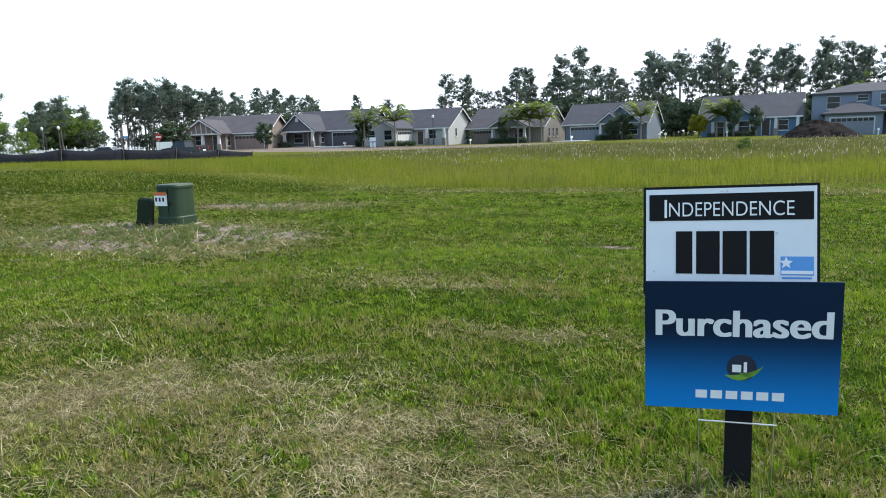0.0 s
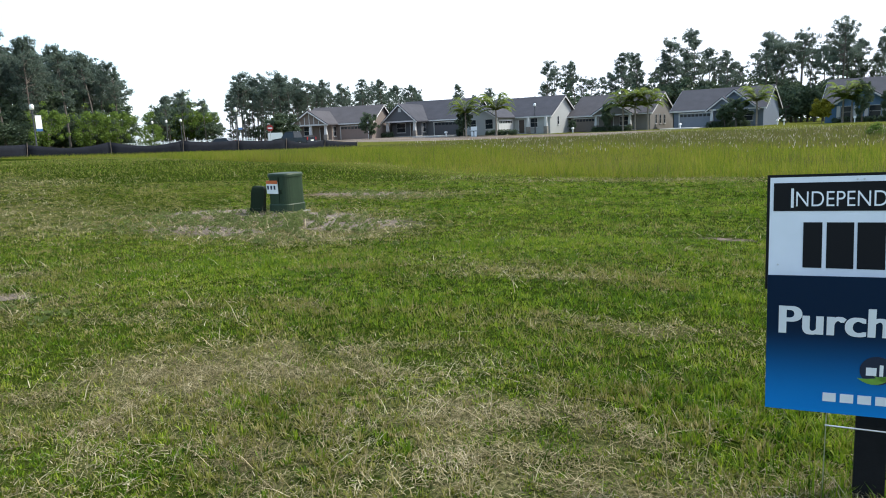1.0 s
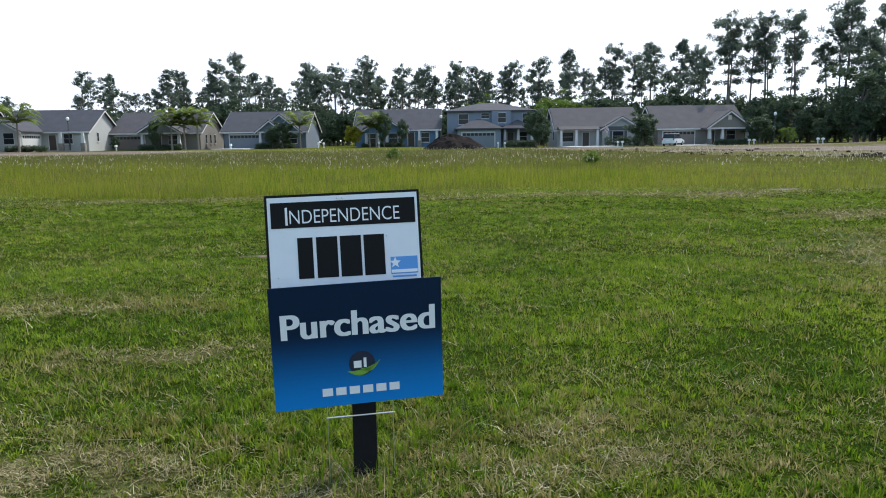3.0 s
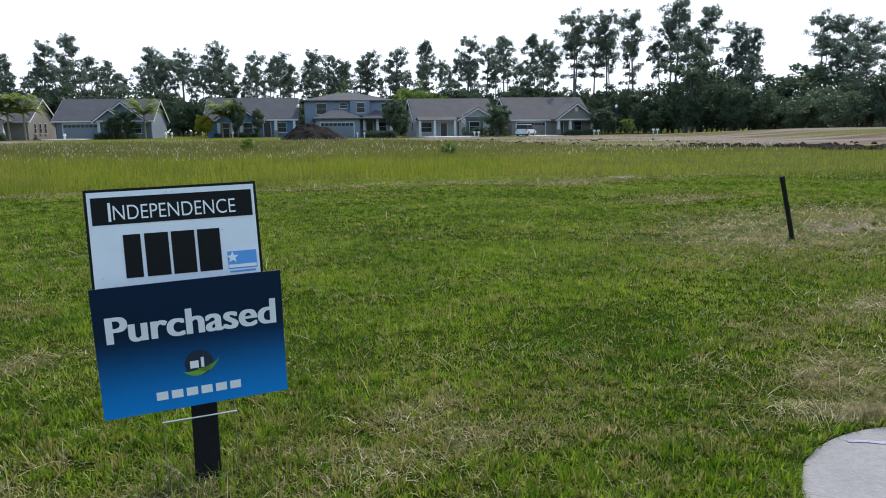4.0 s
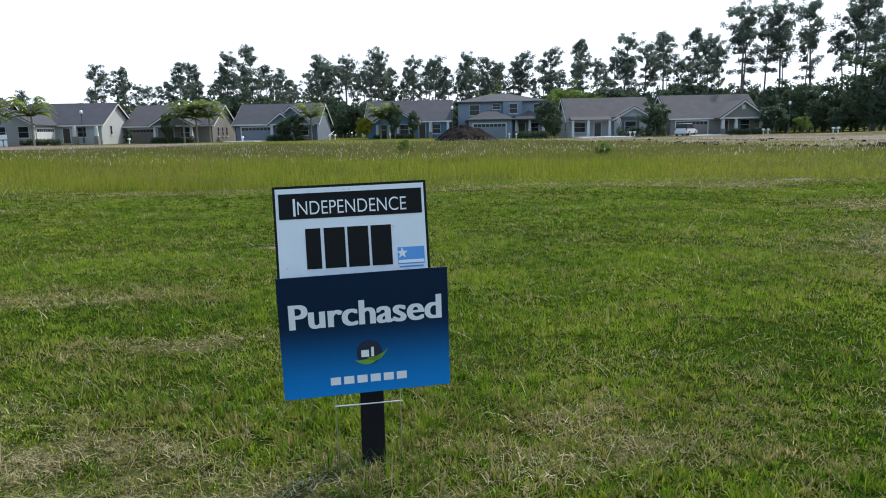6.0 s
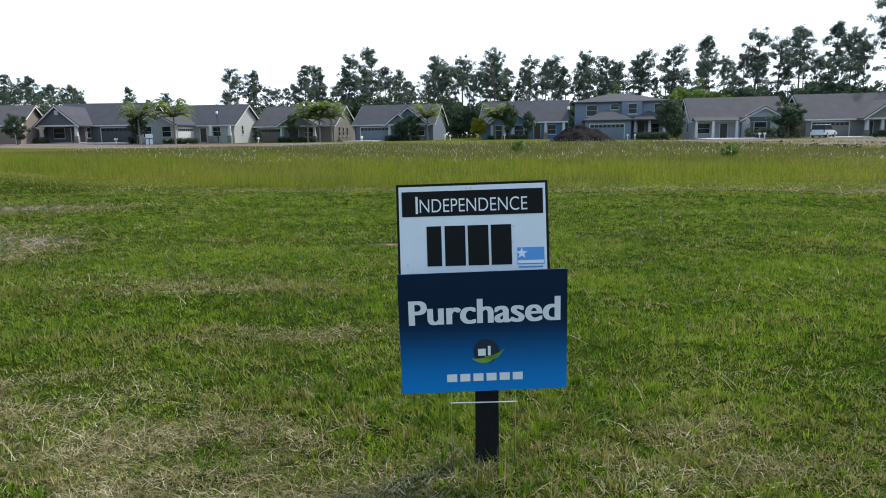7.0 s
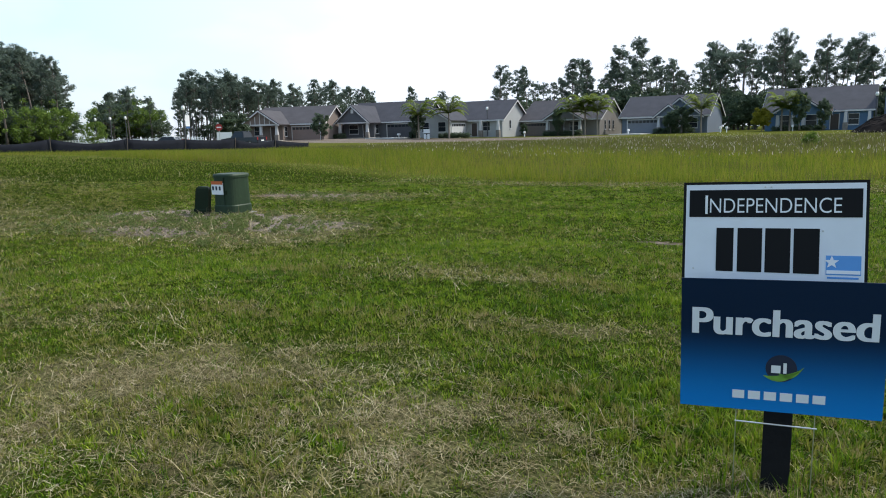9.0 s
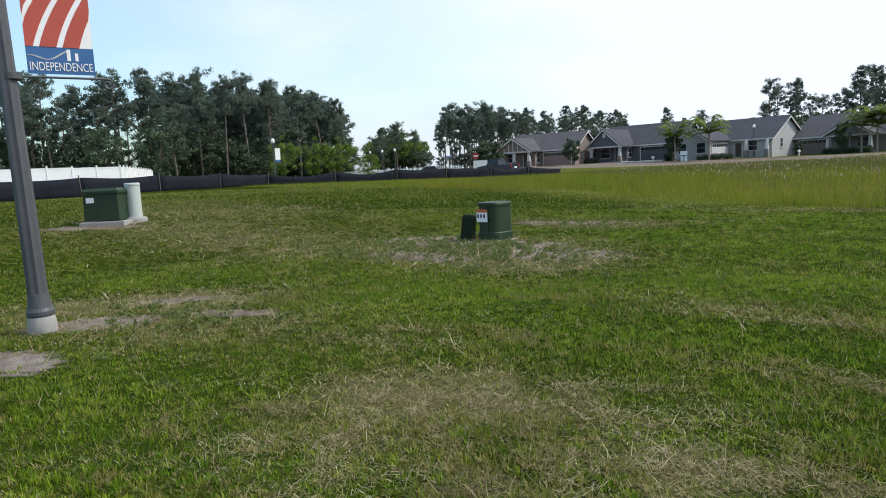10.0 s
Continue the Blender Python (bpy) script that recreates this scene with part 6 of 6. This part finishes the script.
# farther turf, and a thin low growth between the near tufts
for n, r0, r1, (l0, l1), w in ((60000, 1.4, 5.0, (0.012, 0.030), 0.0042), (110000, 5.0, 12.0, (0.02, 0.045), 0.008), (170000, 18.5, 36, (0.05, 0.10), 0.014)):
    x, y = fan(rng, n, r0, r1)
    keep = lawn_keep(rng, x, y) if r0 < 18 else (rng.random(n) > patches(x, y, SAND)) & (sand_lots(x, y) < 0.3) & ((x < -26) | (x > 12) | (y < 18))
    x, y = x[keep], y[keep]
    m = len(x)
    olive = rng.random(m) < 0.22 + 0.5 * patches(x, y, DRY) + 0.5 * smooth(-9, -17, x) * (y < 20)
    for sel, mat, nm, lab in ((~olive, M_BLADE, "lawn_grass", "short mown green lawn grass blades"), (olive, M_OLIVE, "fading_grass", "olive half-dry lawn grass blades")):
        q = int(sel.sum())
        blades(nm, x[sel], y[sel], rng.uniform(l0, l1, q), w * rng.uniform(0.6, 1.4, q), np.clip(np.abs(rng.normal(0.9, 0.35, q)), 0, 1.4), mat, lab, rng, 1)
# the lawn underfoot and behind
n = 330000
a, r = rng.uniform(0, 2 * np.pi, n), np.sqrt(rng.random(n)) * 9
x, y = 0.7 + r * np.cos(a), r * np.sin(a)
bearing = np.degrees(np.arctan2(x - 0.7, y))
keep = ((r < 1.42) | (bearing < -87.5) | (bearing > 51.5)) & (np.hypot(x - PAD[0], y - PAD[1]) > 0.785)
x, y = x[keep], y[keep]
m = len(x)
olive = rng.random(m) < 0.15 + 0.35 * clumpy(x, y, 1.7) ** 2
for sel, mat, nm, lab in ((~olive, M_BLADE, "lawn_grass", "short mown green lawn grass blades"), (olive, M_OLIVE, "fading_grass", "olive half-dry lawn grass blades")):
    q = int(sel.sum())
    blades(nm, x[sel], y[sel], rng.uniform(0.03, 0.07, q), 0.007 * rng.uniform(0.6, 1.4, q), np.clip(np.abs(rng.normal(0.7, 0.36, q)), 0, 1.4), mat, lab, rng, 1)
# dry straw lying in the turf
for n, r0, r1, w, base_d in ((190000, 1.4, 4.2, 0.0027, 0.13), (190000, 4.2, 9, 0.0042, 0.12), (240000, 9, 20, 0.008, 0.06)):
    x, y = fan(rng, n, r0, r1)
    keep = (rng.random(n) < (base_d + 2.1 * patches(x, y, DRY) ** 1.4 + 0.1 * patches(x, y, SAND)) * (0.15 + 1.3 * clumpy(x + 0.1 * np.sin(y * 9), y, 9.3) ** 1.6)) & (np.hypot(x - PAD[0], y - PAD[1]) > 0.80) & (sand_lots(x, y) < 0.3)
    x, y = x[keep], y[keep]
    m = len(x)
    L = np.where(rng.random(m) < 0.035, rng.uniform(0.09, 0.22, m), rng.uniform(0.014, 0.06, m)) * (1.0 if r0 < 4 else 1.4 if r0 < 9 else 2.0)
    blades("dry_straw", x, y, L, w * rng.uniform(0.5, 1.4, m), rng.uniform(1.0, 1.56, m), M_STRAW, "dry tan straw lying in the lawn", rng, 2, rng.uniform(0.006, 0.022, m))
# uncut field of tall grass beyond the lawn
n = 380000
x, y = rng.uniform(-48, 34, n), 16.2 + 50 * rng.random(n) ** 1.5
edge = 16.6 + 1.2 * np.sin(x * 0.35) + 0.6 * np.sin(x * 1.1)
keep = (y > edge) & (patches(x, y, SAND) < 0.3) & (sand_lots(x, y) < 0.35 * rng.random(n) + 0.05) & (rng.random(n) < 1.15 - smooth(-24, -46, x) - 0.62 * smooth(5, 13, x))
x, y = x[keep], y[keep]
m = len(x)
L = rng.uniform(0.18, 0.46, m) * (0.65 + 0.6 * clumpy(x, y, 0.7)) * (1 - 0.4 * smooth(2, 12, x)) * (1 - 0.5 * smooth(-18, -36, x))
wide = (0.009 + 0.0006 * (y - 16)) * rng.uniform(0.6, 1.4, m)
old = rng.random(m) < 0.06 + 0.5 * smooth(6, 15, x) + 0.8 * smooth(23, 42, y + 9 * (clumpy(x, y, 0.31) - 0.5)) + 0.4 * (clumpy(x + 3, y, 0.9) > 0.8)
for sel, mat, nm, lab in ((~old, M_TALL, "tall_grass", "tall yellow-green uncut field grass"), (old, M_RANK, "rank_grass", "dull brown-green ripe field grass")):
    blades(nm, x[sel], y[sel], L[sel], wide[sel], np.abs(rng.normal(0, 0.38, int(sel.sum()))), mat, lab, rng, 1)
n = 10000
x, y = rng.uniform(-24, 26, n), rng.uniform(24, 64, n)
keep = clumpy(x, y, 0.45) + 0.3 * rng.random(n) > 0.66
x, y = x[keep], y[keep]
m = len(x)
blades("seed_heads", x, y, rng.uniform(0.06, 0.16, m), rng.uniform(0.012, 0.030, m), np.abs(rng.normal(0, 0.8, m)), M_SEED, "pale feathery seed heads over tall grass", rng, 2, z_off=rng.uniform(0.25, 0.5, m))
# uncut fringe round the sign post
n = 320
a, r = rng.uniform(0, 2 * np.pi, n), np.abs(rng.normal(0.02, 0.13, n)) + 0.04
blades("fringe_grass", 0.52 + r * np.cos(a) * 1.5, 2.70 + r * np.sin(a), rng.uniform(0.04, 0.12, n), rng.uniform(0.003, 0.0055, n), np.abs(rng.normal(0.15, 0.4, n)), M_BLADE, "long uncut green grass round the post", rng, 2)
# turf leaning over the slab's edge, and a dry tuft behind it
n = 1500
a, r = rng.uniform(0, 2 * np.pi, n), PAD[2] + 0.006 + np.abs(rng.normal(0, 0.035, n))
blades("edge_grass", PAD[0] + r * np.cos(a), PAD[1] + r * np.sin(a), rng.uniform(0.03, 0.085, n), rng.uniform(0.003, 0.0055, n), np.abs(rng.normal(0.6, 0.4, n)), M_BLADE, "green turf leaning over the slab's edge", rng, 2, aim=a + np.pi + rng.normal(0, 0.7, n))
n = 700
a, r = rng.uniform(0, 2 * np.pi, n), np.abs(rng.normal(0, 0.09, n))
x, y = 3.24 + 1.5 * r * np.cos(a), 2.66 + 0.5 * r * np.sin(a)
blades("straw_tuft", x, y, rng.uniform(0.04, 0.12, n), rng.uniform(0.0015, 0.003, n), rng.uniform(0.5, 1.45, n), M_STRAW, "dry tan grass tuft beside the slab", rng, 2, 0.01)
# scattered taller stalks in the near turf
n = 190
x, y = fan(rng, n, 1.6, 4.2, -88, 38)
blades("grass_stalks", x, y, rng.uniform(0.10, 0.22, n), rng.uniform(0.002, 0.0035, n), rng.uniform(0.7, 1.5, n), M_STRAW, "thin pale grass stalks in the lawn", rng, 2)
# broad-leaved weeds on the bare patches
n = 620
k = rng.integers(0, 5, n) * (rng.random(n) < 0.5)
cx, cy, sx, sy = (np.array(v)[k] for v in ((-8.1, -6.8, -6.0, 7.0, -9.2), (6.9, 7.3, 1.9, 7.6, 11.2), (1.7, 0.9, 1.0, 1.4, 1.1), (0.9, 0.5, 0.5, 1.0, 0.5)))
x, y = cx + sx * rng.normal(0, 0.8, n), cy + sy * rng.normal(0, 0.8, n)
keep = (np.hypot(x + 8.42, y - 8.02) > 0.42) & (np.hypot(x + 8.93, y - 7.78) > 0.25)
x, y = x[keep], y[keep]
c = np.stack([x, y, height(x, y) + 0.025], -1)
tagged(soup("weeds", sprays(rng, c, rng.uniform(0.04, 0.11, len(c)), 26, 0.022, 0.5), 3, M_WEED), "low grey-green weeds on bare patches", "weeds", kind="stuff")
